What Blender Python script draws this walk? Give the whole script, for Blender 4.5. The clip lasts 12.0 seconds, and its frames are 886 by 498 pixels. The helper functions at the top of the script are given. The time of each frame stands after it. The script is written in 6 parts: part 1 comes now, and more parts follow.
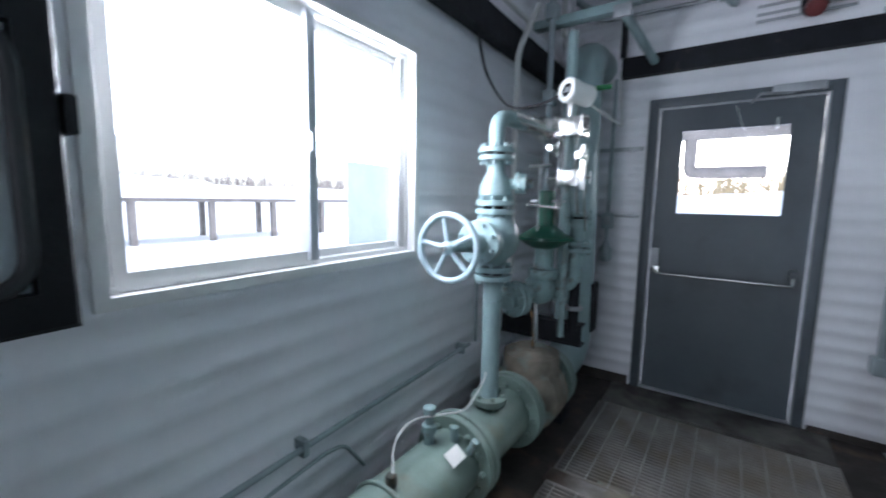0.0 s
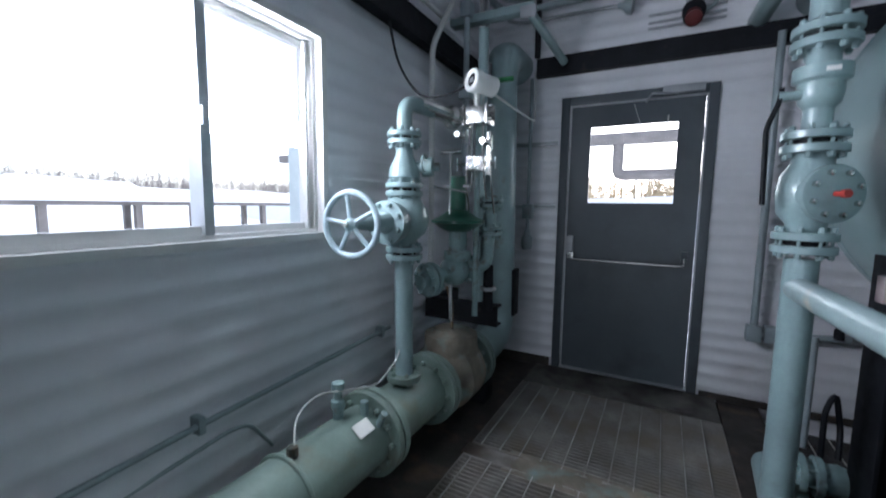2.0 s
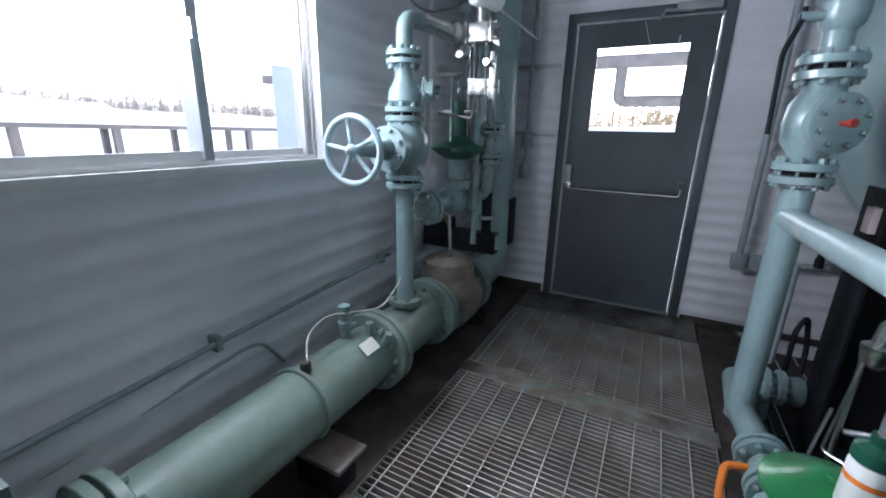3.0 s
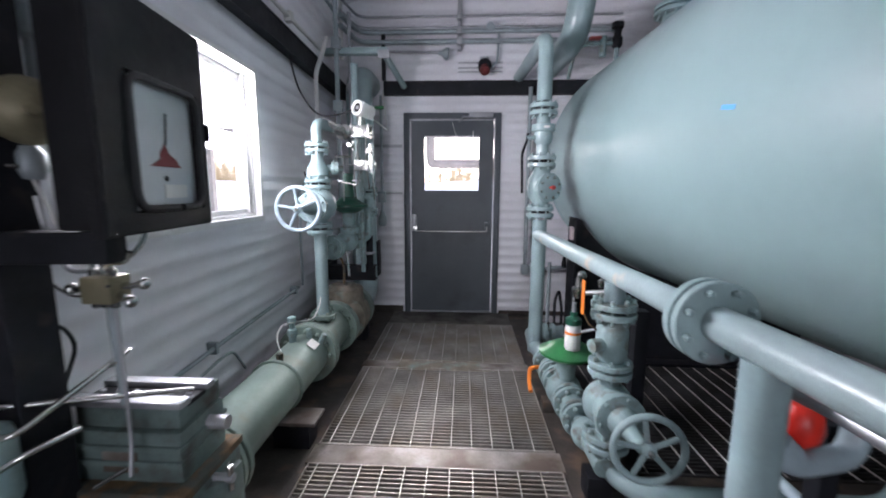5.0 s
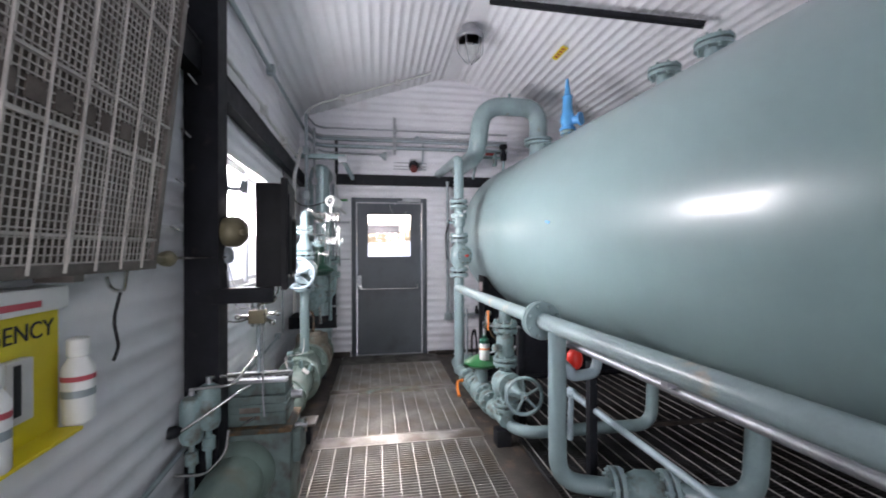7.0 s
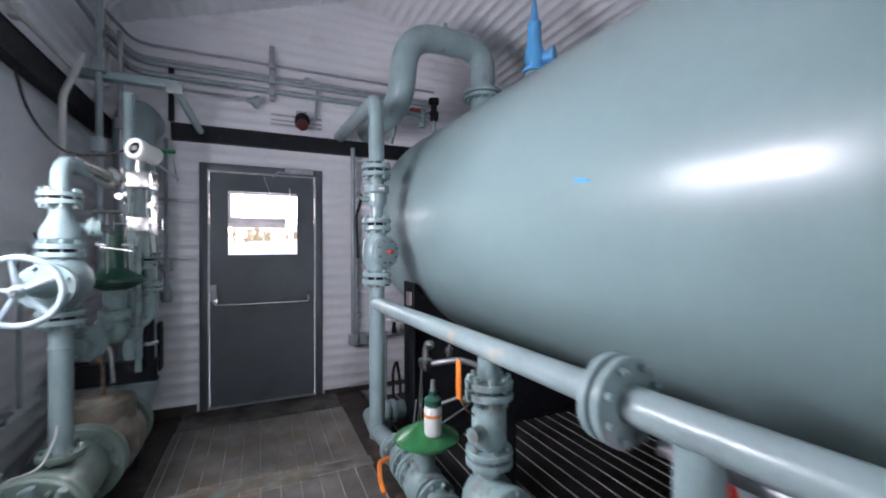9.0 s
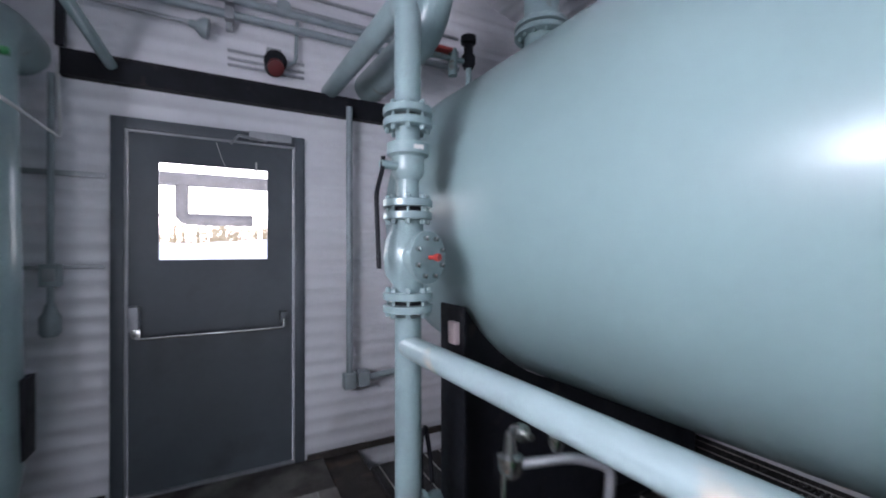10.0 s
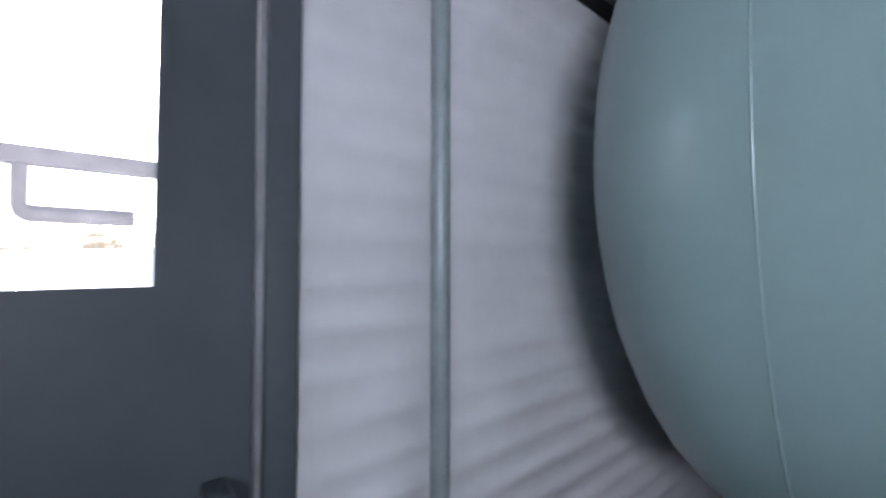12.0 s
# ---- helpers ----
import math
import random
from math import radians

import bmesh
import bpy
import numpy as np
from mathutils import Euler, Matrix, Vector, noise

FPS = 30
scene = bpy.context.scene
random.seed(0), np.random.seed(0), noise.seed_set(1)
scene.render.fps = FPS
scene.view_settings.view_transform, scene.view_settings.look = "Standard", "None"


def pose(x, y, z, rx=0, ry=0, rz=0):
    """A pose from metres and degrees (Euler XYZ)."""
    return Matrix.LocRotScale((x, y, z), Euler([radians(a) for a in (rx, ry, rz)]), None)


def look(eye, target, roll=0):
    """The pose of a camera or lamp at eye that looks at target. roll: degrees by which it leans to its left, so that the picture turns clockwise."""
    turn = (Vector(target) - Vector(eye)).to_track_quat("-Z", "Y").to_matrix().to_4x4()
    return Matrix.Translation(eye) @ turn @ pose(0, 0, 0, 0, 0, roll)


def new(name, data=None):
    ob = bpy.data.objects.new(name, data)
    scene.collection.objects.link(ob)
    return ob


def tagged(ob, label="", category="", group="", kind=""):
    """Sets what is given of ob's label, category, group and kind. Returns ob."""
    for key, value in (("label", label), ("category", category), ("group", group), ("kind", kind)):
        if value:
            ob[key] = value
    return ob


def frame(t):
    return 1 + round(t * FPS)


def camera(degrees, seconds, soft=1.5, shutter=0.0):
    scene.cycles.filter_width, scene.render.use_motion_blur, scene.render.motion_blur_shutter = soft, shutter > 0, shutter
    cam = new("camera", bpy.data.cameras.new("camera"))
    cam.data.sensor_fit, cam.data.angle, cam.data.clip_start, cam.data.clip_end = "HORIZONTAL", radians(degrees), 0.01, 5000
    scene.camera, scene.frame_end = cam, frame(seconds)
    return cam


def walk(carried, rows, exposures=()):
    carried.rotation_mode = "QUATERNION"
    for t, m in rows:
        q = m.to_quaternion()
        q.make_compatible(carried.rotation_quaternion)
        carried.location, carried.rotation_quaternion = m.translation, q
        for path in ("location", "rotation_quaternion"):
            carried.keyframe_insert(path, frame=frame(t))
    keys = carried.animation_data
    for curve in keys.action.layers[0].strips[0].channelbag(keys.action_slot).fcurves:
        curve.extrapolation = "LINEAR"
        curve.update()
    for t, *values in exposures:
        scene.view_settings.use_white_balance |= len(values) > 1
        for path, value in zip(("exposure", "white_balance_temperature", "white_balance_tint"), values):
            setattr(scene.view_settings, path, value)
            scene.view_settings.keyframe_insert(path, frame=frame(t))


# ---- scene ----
cam = camera(95.3, 12.0, soft=1.8, shutter=0.5)
PATH = [
    (0, (0.555, -3.395, 1.448), (-0.595, -1.777, 1.203), 0.9),
    (0.5, (0.738, -3.378, 1.492), (-0.255, -1.655, 1.285), 0.6),
    (1, (0.837, -3.367, 1.516), (-0.134, -1.626, 1.365), 0.6),
    (1.5, (0.787, -3.36, 1.448), (-0.175, -1.611, 1.321), 0.7),
    (2, (0.758, -3.36, 1.347), (-0.19, -1.613, 1.128), 0.7),
    (2.5, (0.738, -3.352, 1.305), (-0.188, -1.639, 0.847), 0.4),
    (2.7, (0.729, -3.359, 1.317), (-0.174, -1.66, 0.771), 0.7),
    (4.3, (0.765, -3.95, 1.411), (0.22, -2.089, 0.922), 0.1),
    (4.5, (0.723, -4.087, 1.393), (0.382, -2.162, 0.971), 0.3),
    (5, (0.655, -4.462, 1.38), (0.555, -2.486, 1.09), 0.3),
    (5.5, (0.567, -4.842, 1.405), (0.596, -2.857, 1.161), 0.0),
    (6, (0.528, -5.166, 1.374), (0.668, -3.178, 1.207), -0.2),
    (6.5, (0.470, -5.498, 1.449), (0.643, -3.507, 1.374), 0.0),
    (7, (0.345, -5.70, 1.462), (0.668, -3.726, 1.467), -0.2),
    (7.5, (0.320, -5.578, 1.427), (0.891, -3.662, 1.434), -0.5),
    (7.7, (0.318, -5.44, 1.412), (0.963, -3.547, 1.418), -0.2),
    (9.5, (0.571, -3.509, 1.418), (1.427, -1.701, 1.42), -0.3),
    (10, (0.59, -2.883, 1.426), (1.526, -1.115, 1.434), -0.1),
    (10.5, (0.614, -2.245, 1.416), (1.633, -0.524, 1.442), -0.0),
    (11, (0.686, -1.617, 1.427), (1.600, 0.162, 1.440), -0.1),
    (11.5, (0.745, -1.120, 1.424), (1.634, 0.671, 1.436), -0.2),
    (11.7, (0.767, -0.962, 1.412), (1.729, 0.790, 1.475), -0.2),
    (12, (0.756, -0.808, 1.416), (2.029, 0.733, 1.476), 0.1),
]
EXPOSURES = [(0, 2.25, 5800, 13), (0.3, 1.9, 5800, 13), (0.6, 1.65, 5800, 13), (2.5, 1.8, 5800, 13), (4.3, 2.28, 6120, 20), (5.5, 2.45, 6500, 22), (7.5, 2.7, 6600, 20), (9.5, 2.12, 6120, 22), (12, 2.45, 5950, 18)]
walk(cam, [(t, look(eye, target, roll)) for t, eye, target, roll in PATH],
     exposures=EXPOSURES)

# ---- daylight: an overcast winter sky over snow ----
world = bpy.data.worlds.new("sky")
scene.world = world
world.use_nodes = True
wn = world.node_tree
sky = wn.nodes.new("ShaderNodeTexSky")
sky.sky_type = "NISHITA"
sky.sun_disc = False
sky.sun_elevation, sky.sun_rotation = radians(29), radians(4)
sky.dust_density, sky.ozone_density, sky.air_density = 1.5, 1.0, 1.0
wn.nodes["Background"].inputs["Strength"].default_value = 0.15
overcast = wn.nodes.new("ShaderNodeHueSaturation")
overcast.inputs["Saturation"].default_value = 0.45
wn.links.new(sky.outputs[0], overcast.inputs["Color"])
wn.links.new(overcast.outputs[0], wn.nodes["Background"].inputs[0])
sun = new("sun", bpy.data.lights.new("sun", "SUN"))
sun.data.energy, sun.data.angle, sun.data.color = 0.9, radians(18), (1.0, 0.97, 0.93)
sun.matrix_world = look((3, 40, 22), (0, 0, 0))

# added fill lamp, never in view, in an invented doorway behind the walk
south_fill = new("unseen_fill", bpy.data.lights.new("unseen_fill", "AREA"))
south_fill.data.shape, south_fill.data.size, south_fill.data.size_y = "RECTANGLE", 1.3, 2.0
south_fill.data.energy, south_fill.data.color = 5.3, (0.93, 0.97, 1.0)
south_fill.matrix_world = look((0.5, -8.33, 1.1), (0.5, 0, 1.1))

# sky light entering at the head of the west window
head_light = new("window_daylight", bpy.data.lights.new("window_daylight", "AREA"))
head_light.data.shape, head_light.data.size, head_light.data.size_y = "RECTANGLE", 1.02, 0.44
head_light.data.energy, head_light.data.color = 10.0, (0.95, 0.98, 1.0)
head_light.matrix_world = look((-0.66, -2.55, 1.81), (0.6, -2.51, 1.70))


# ---- materials ----
def material(name, base, rough=0.6, metal=0.0, var=0.12, scale=6.0, bump=0.0, bump_scale=40.0, coat=0.0,
             stain=None, stain_scale=2.0, stain_low=0.55, stain_high=0.75, per_object=0.0, spec=0.5):
    m = bpy.data.materials.new(name)
    m.use_nodes = True
    nt, b = m.node_tree, m.node_tree.nodes["Principled BSDF"]
    b.inputs["Roughness"].default_value, b.inputs["Metallic"].default_value = rough, metal
    b.inputs["Coat Weight"].default_value = coat
    b.inputs["Specular IOR Level"].default_value = spec
    b.inputs["Coat Roughness"].default_value = 0.12
    tc = nt.nodes.new("ShaderNodeTexCoord")
    geo = nt.nodes.new("ShaderNodeNewGeometry")

    def noise_at(sc, detail=4.0):
        n = nt.nodes.new("ShaderNodeTexNoise")
        n.inputs["Scale"].default_value, n.inputs["Detail"].default_value = sc, detail
        nt.links.new(geo.outputs["Position"], n.inputs["Vector"])
        return n

    def ramp(src, lo, hi, c0, c1):
        r = nt.nodes.new("ShaderNodeValToRGB")
        r.color_ramp.elements[0].position, r.color_ramp.elements[1].position = lo, hi
        r.color_ramp.elements[0].color, r.color_ramp.elements[1].color = (*c0, 1), (*c1, 1)
        nt.links.new(src, r.inputs[0])
        return r

    lo = tuple(max(0.0, c * (1 - var)) for c in base)
    hi = tuple(min(1.0, c * (1 + var)) for c in base)
    big = ramp(noise_at(scale).outputs["Fac"], 0.3, 0.7, lo, hi)
    fine = noise_at(scale * 14, 6.0)
    mix = nt.nodes.new("ShaderNodeMix")
    mix.data_type, mix.blend_type = "RGBA", "MULTIPLY"
    mix.inputs["Factor"].default_value = min(1.0, var * 2)
    fr = ramp(fine.outputs["Fac"], 0.3, 0.7, (0.7, 0.7, 0.7), (1, 1, 1))
    nt.links.new(big.outputs[0], mix.inputs["A"]), nt.links.new(fr.outputs[0], mix.inputs["B"])
    out = mix.outputs["Result"]
    if stain:
        sm = nt.nodes.new("ShaderNodeMix")
        sm.data_type = "RGBA"
        sm.inputs["B"].default_value = (*stain, 1)
        mask = ramp(noise_at(stain_scale, 8.0).outputs["Fac"], stain_low, stain_high, (0, 0, 0), (1, 1, 1))
        nt.links.new(mask.outputs[0], sm.inputs["Factor"]), nt.links.new(out, sm.inputs["A"])
        out = sm.outputs["Result"]
    nt.links.new(out, b.inputs["Base Color"])
    rr = nt.nodes.new("ShaderNodeMapRange")
    rr.inputs["To Min"].default_value, rr.inputs["To Max"].default_value = max(0.02, rough * 0.8), min(1, rough * 1.2)
    nt.links.new(noise_at(scale * 3).outputs["Fac"], rr.inputs["Value"])
    nt.links.new(rr.outputs[0], b.inputs["Roughness"])
    if bump:
        bp = nt.nodes.new("ShaderNodeBump")
        bp.inputs["Strength"].default_value, bp.inputs["Distance"].default_value = bump, 0.004
        nt.links.new(noise_at(bump_scale, 6.0).outputs["Fac"], bp.inputs["Height"])
        nt.links.new(bp.outputs[0], b.inputs["Normal"])
    return m


TEAL = material("teal_pipe_paint", (0.265, 0.36, 0.365), 0.32, var=0.12, scale=5, bump=0.12, coat=0.35, stain=(0.2, 0.2, 0.16), stain_scale=7, stain_low=0.66, stain_high=0.8)
TEAL_RAIL = material("rubbed_teal_paint", (0.285, 0.37, 0.375), 0.36, var=0.12, scale=6, bump=0.12, coat=0.15, stain=(0.46, 0.40, 0.31), stain_scale=4.5, stain_low=0.6, stain_high=0.68)
TEAL_LIGHT = material("pale_teal_paint", (0.36, 0.45, 0.49), 0.4, var=0.1, scale=8, bump=0.1, coat=0.1)
TEAL_WORN = material("worn_teal_paint", (0.24, 0.34, 0.34), 0.5, var=0.18, scale=8, bump=0.2, stain=(0.13, 0.12, 0.10), stain_scale=16, stain_low=0.52, stain_high=0.72)
TEAL_OLD = material("olive_teal_paint", (0.18, 0.245, 0.215), 0.45, var=0.15, scale=5, bump=0.15, stain=(0.17, 0.17, 0.13), stain_scale=6, stain_low=0.58, stain_high=0.78)
VESSEL = material("vessel_enamel", (0.235, 0.335, 0.335), 0.34, var=0.035, scale=1.7, bump=0.03, bump_scale=3, coat=0.25)
WHITE_WALL = material("white_wall_sheet", (0.78, 0.77, 0.80), 0.34, var=0.05, scale=1.5, bump=0.06, stain=(0.62, 0.6, 0.6), stain_scale=2.5, stain_low=0.62, stain_high=0.85)
CEILING = material("white_roof_sheet", (0.83, 0.82, 0.84), 0.5, var=0.04, scale=1.2, bump=0.04)
BLACK = material("black_steel_paint", (0.010, 0.011, 0.015), 0.6, var=0.3, scale=7, bump=0.15, stain=(0.035, 0.032, 0.03), stain_scale=10, stain_low=0.62, stain_high=0.8, spec=0.25)
BLACK_BOX = material("black_crackle_paint", (0.010, 0.010, 0.012), 0.55, var=0.2, scale=10, bump=0.3, bump_scale=160, spec=0.25)
DOOR_PAINT = material("dark_grey_door_paint", (0.085, 0.10, 0.115), 0.42, var=0.1, scale=2.2, bump=0.06, stain=(0.06, 0.065, 0.07), stain_scale=3, stain_low=0.55, stain_high=0.8)
STEEL = material("bright_steel", (0.62, 0.62, 0.6), 0.25, 1.0, var=0.1, scale=12)
GALV = material("galvanised_steel", (0.42, 0.43, 0.45), 0.52, 0.8, var=0.15, scale=10)
CONDUIT = material("grey_conduit", (0.33, 0.38, 0.40), 0.42, 0.2, var=0.12, scale=9)
GRATE = material("grating_steel", (0.34, 0.315, 0.29), 0.55, 0.15, var=0.3, scale=4, stain=(0.25, 0.21, 0.165), stain_scale=3, stain_low=0.45, stain_high=0.7)
ROD = material("worn_cross_rod", (0.5, 0.48, 0.45), 0.55, 0.3, var=0.3, scale=5, stain=(0.17, 0.14, 0.11), stain_scale=2, stain_low=0.5, stain_high=0.75)
BEAM_TOP = material("scuffed_beam_plate", (0.30, 0.28, 0.26), 0.55, 0.2, var=0.35, scale=5, bump=0.3, stain=(0.12, 0.09, 0.07), stain_scale=4, stain_low=0.42, stain_high=0.62)
SKID = material("dirty_skid_steel", (0.055, 0.045, 0.038), 0.7, 0.1, var=0.4, scale=5, bump=0.4, stain=(0.16, 0.10, 0.06), stain_scale=5, stain_low=0.55, stain_high=0.75)
LANDING = material("muddy_landing_plate", (0.15, 0.14, 0.125), 0.7, 0.1, var=0.3, scale=3, bump=0.3, stain=(0.06, 0.05, 0.045), stain_scale=4, stain_low=0.45, stain_high=0.65)
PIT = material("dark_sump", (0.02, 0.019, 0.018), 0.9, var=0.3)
GREEN = material("green_actuator_enamel", (0.02, 0.17, 0.05), 0.3, var=0.15, scale=10, coat=0.3)
DARK_GREEN = material("dark_green_enamel", (0.012, 0.085, 0.05), 0.35, var=0.2, scale=10, coat=0.2)
BLUE = material("sky_blue_enamel", (0.10, 0.42, 0.80), 0.35, var=0.1, scale=10, coat=0.2)
RED = material("red_plastic", (0.75, 0.03, 0.015), 0.4, var=0.08, scale=12)
DARK_RED = material("faded_red_paint", (0.45, 0.05, 0.04), 0.5, var=0.2, scale=12)
MAROON = material("dark_maroon_paint", (0.13, 0.02, 0.02), 0.45, var=0.2, scale=12)
ORANGE = material("orange_plastic", (0.8, 0.22, 0.03), 0.45, var=0.08, scale=12)
YELLOW = material("yellow_board", (0.82, 0.66, 0.02), 0.5, var=0.05, scale=8)
WHITE = material("white_plastic", (0.8, 0.8, 0.78), 0.4, var=0.04, scale=9)
PAPER = material("white_paper", (0.78, 0.76, 0.73), 0.8, var=0.06, scale=14)
PINK = material("faded_pink_label", (0.62, 0.5, 0.5), 0.7, var=0.08, scale=12)
INK = material("black_ink", (0.03, 0.03, 0.03), 0.7, var=0.05)
PRINT_RED = material("red_print", (0.5, 0.08, 0.1), 0.6, var=0.05)
VINYL = material("white_vinyl", (0.74, 0.73, 0.72), 0.4, var=0.05, scale=6)
SASH = material("grey_sash", (0.55, 0.57, 0.60), 0.45, 0.3, var=0.08)
BRASS = material("dull_brass", (0.24, 0.21, 0.13), 0.5, 0.3, var=0.2, scale=10)
HEAT = material("heater_element_pad", (0.17, 0.14, 0.125), 0.9, var=0.25, scale=10, bump=0.4)
MESH = material("heater_guard_wire", (0.60, 0.55, 0.51), 0.5, 0.3, var=0.2, scale=15)
HEAT_FRAME = material("heater_frame_steel", (0.22, 0.19, 0.17), 0.5, 0.4, var=0.25, scale=8)
MUD = material("dirty_insulated_body", (0.21, 0.18, 0.14), 0.85, var=0.3, scale=9, bump=0.6, bump_scale=25, stain=(0.2, 0.3, 0.28), stain_scale=6)
RUST = material("rusty_gasket", (0.16, 0.095, 0.045), 0.85, var=0.5, scale=25, bump=0.6, stain=(0.06, 0.065, 0.055), stain_scale=14, stain_low=0.45, stain_high=0.6)
TEAL_GRIME = material("grimy_teal_paint", (0.12, 0.17, 0.16), 0.6, var=0.25, scale=9, bump=0.3, stain=(0.06, 0.055, 0.045), stain_scale=12, stain_low=0.5, stain_high=0.7)
# darkened copy of the grating steel: the vessel's shade is in its colour
GRATE_SHADED = material("shaded_grating_steel", (0.07, 0.07, 0.072), 0.55, 0.2, var=0.3, scale=4, stain=(0.04, 0.035, 0.03), stain_scale=3, stain_low=0.45, stain_high=0.7)
CABLE = material("pale_cable", (0.6, 0.6, 0.58), 0.5, var=0.06)
CABLE_BLACK = material("black_cable", (0.02, 0.02, 0.022), 0.5, var=0.1)
CHART = material("chart_paper", (0.6, 0.62, 0.64), 0.7, var=0.06, scale=5)
DARKRED_CHART = material("chart_red_ink", (0.25, 0.05, 0.05), 0.7, var=0.15)
SNOW = material("snow", (0.85, 0.86, 0.88), 0.85, var=0.03, scale=0.4, bump=0.3, bump_scale=2)
RACK_STEEL = material("outdoor_rack_steel", (0.20, 0.18, 0.165), 0.6, 0.3, var=0.2, scale=2)
BARK = material("winter_wood", (0.27, 0.24, 0.22), 0.9, var=0.35, scale=0.3)
BARK_TAN = material("tan_brush", (0.48, 0.39, 0.25), 0.9, var=0.3, scale=0.5)
OUT_TEAL = material("outdoor_shed_teal", (0.42, 0.46, 0.45), 0.5, var=0.08, scale=1)


def glass(name, tint=(1, 1, 1), rough=0.0):
    m = bpy.data.materials.new(name)
    m.use_nodes = True
    b = m.node_tree.nodes["Principled BSDF"]
    b.inputs["Base Color"].default_value = (*tint, 1)
    b.inputs["Transmission Weight"].default_value = 1.0
    b.inputs["Roughness"].default_value = rough
    b.inputs["IOR"].default_value = 1.1
    return m


GLASS = glass("window_glass")
LAMP_GLASS = glass("lamp_globe_glass", (0.97, 0.98, 0.98), 0.35)


# ---- mesh helpers ----
class Shape:
    """Gathers vertices and faces of one mesh, in world metres."""

    def __init__(self):
        self.v, self.f = [], []

    def add(self, verts, faces):
        k = len(self.v)
        self.v += [tuple(p) for p in verts]
        self.f += [tuple(k + i for i in f) for f in faces]
        return self

    def box(self, lo, hi, bevel=0.0, m=None):
        x0, y0, z0 = (min(a, b) for a, b in zip(lo, hi))
        x1, y1, z1 = (max(a, b) for a, b in zip(lo, hi))
        if bevel <= 0:
            v = [(x, y, z) for z in (z0, z1) for y in (y0, y1) for x in (x0, x1)]
            f = [(0, 2, 3, 1), (4, 5, 7, 6), (0, 1, 5, 4), (2, 6, 7, 3), (0, 4, 6, 2), (1, 3, 7, 5)]
        else:
            bm = bmesh.new()
            bmesh.ops.create_cube(bm, size=1)
            for q in bm.verts:
                q.co = Vector(((x0 + x1) / 2 + q.co.x * (x1 - x0), (y0 + y1) / 2 + q.co.y * (y1 - y0), (z0 + z1) / 2 + q.co.z * (z1 - z0)))
            bmesh.ops.bevel(bm, geom=list(bm.edges), offset=bevel, segments=2, affect="EDGES", profile=0.6)
            bm.verts.index_update()
            v = [tuple(q.co) for q in bm.verts]
            f = [tuple(q.index for q in g.verts) for g in bm.faces]
            bm.free()
        if m is not None:
            v = [tuple(m @ Vector(p)) for p in v]
        return self.add(v, f)

    def lathe(self, origin, axis, profile, n=24):
        """profile: (distance along the axis, radius) pairs; closed at both ends."""
        o, a = Vector(origin), Vector(axis).normalized()
        u = a.orthogonal().normalized()
        w = a.cross(u)
        v, f = [], []
        for h, r in profile:
            for i in range(n):
                c = 2 * math.pi * i / n
                v.append(o + a * h + (u * math.cos(c) + w * math.sin(c)) * r)
        for j in range(len(profile) - 1):
            for i in range(n):
                f.append((j * n + i, j * n + (i + 1) % n, (j + 1) * n + (i + 1) % n, (j + 1) * n + i))
        f.append(tuple(reversed(range(n))))
        f.append(tuple((len(profile) - 1) * n + i for i in range(n)))
        return self.add(v, f)

    def cyl(self, p0, p1, r, n=16, r1=None):
        d = (Vector(p1) - Vector(p0))
        return self.lathe(p0, d, [(0, r), (d.length, r if r1 is None else r1)], n)

    def disc(self, c, axis, r, t, n=28, ch=0.003):
        """A round plate of thickness t about c, with chamfered edges."""
        a = Vector(axis).normalized()
        return self.lathe(Vector(c) - a * t / 2, a, [(0, r - ch), (ch, r), (t - ch, r), (t, r - ch)], n)

    def ball(self, c, r, n=16, squash=1.0, axis=(0, 0, 1)):
        prof = [(-r * squash * math.cos(math.pi * k / 10), max(r * math.sin(math.pi * k / 10), r * 0.02)) for k in range(11)]
        return self.lathe(c, axis, prof, n)

    def sweep(self, pts, r, bend=0.0, n=12, steps=6):
        """A round pipe along pts, its corners rounded by bend."""
        pts = [Vector(p) for p in pts]
        path = [pts[0]]
        for a, b, c in zip(pts, pts[1:], pts[2:]):
            d0, d1 = (a - b).normalized(), (c - b).normalized()
            t = min(bend, (a - b).length * 0.49, (c - b).length * 0.49)
            if t < 1e-4 or d0.dot(d1) < -0.999:
                path.append(b)
                continue
            for k in range(steps + 1):
                q = k / steps
                e0, e1 = b + d0 * t, b + d1 * t
                path.append(e0 * (1 - q) ** 2 + b * 2 * q * (1 - q) + e1 * q * q)
        path.append(pts[-1])
        tan = [(path[min(i + 1, len(path) - 1)] - path[max(i - 1, 0)]).normalized() for i in range(len(path))]
        u = tan[0].orthogonal().normalized()
        v, f = [], []
        for i, p in enumerate(path):
            u = (u - tan[i] * u.dot(tan[i])).normalized()
            w = tan[i].cross(u)
            for k in range(n):
                c = 2 * math.pi * k / n
                v.append(p + (u * math.cos(c) + w * math.sin(c)) * r)
        for j in range(len(path) - 1):
            for i in range(n):
                f.append((j * n + i, j * n + (i + 1) % n, (j + 1) * n + (i + 1) % n, (j + 1) * n + i))
        f.append(tuple(reversed(range(n))))
        f.append(tuple((len(path) - 1) * n + i for i in range(n)))
        return self.add(v, f)

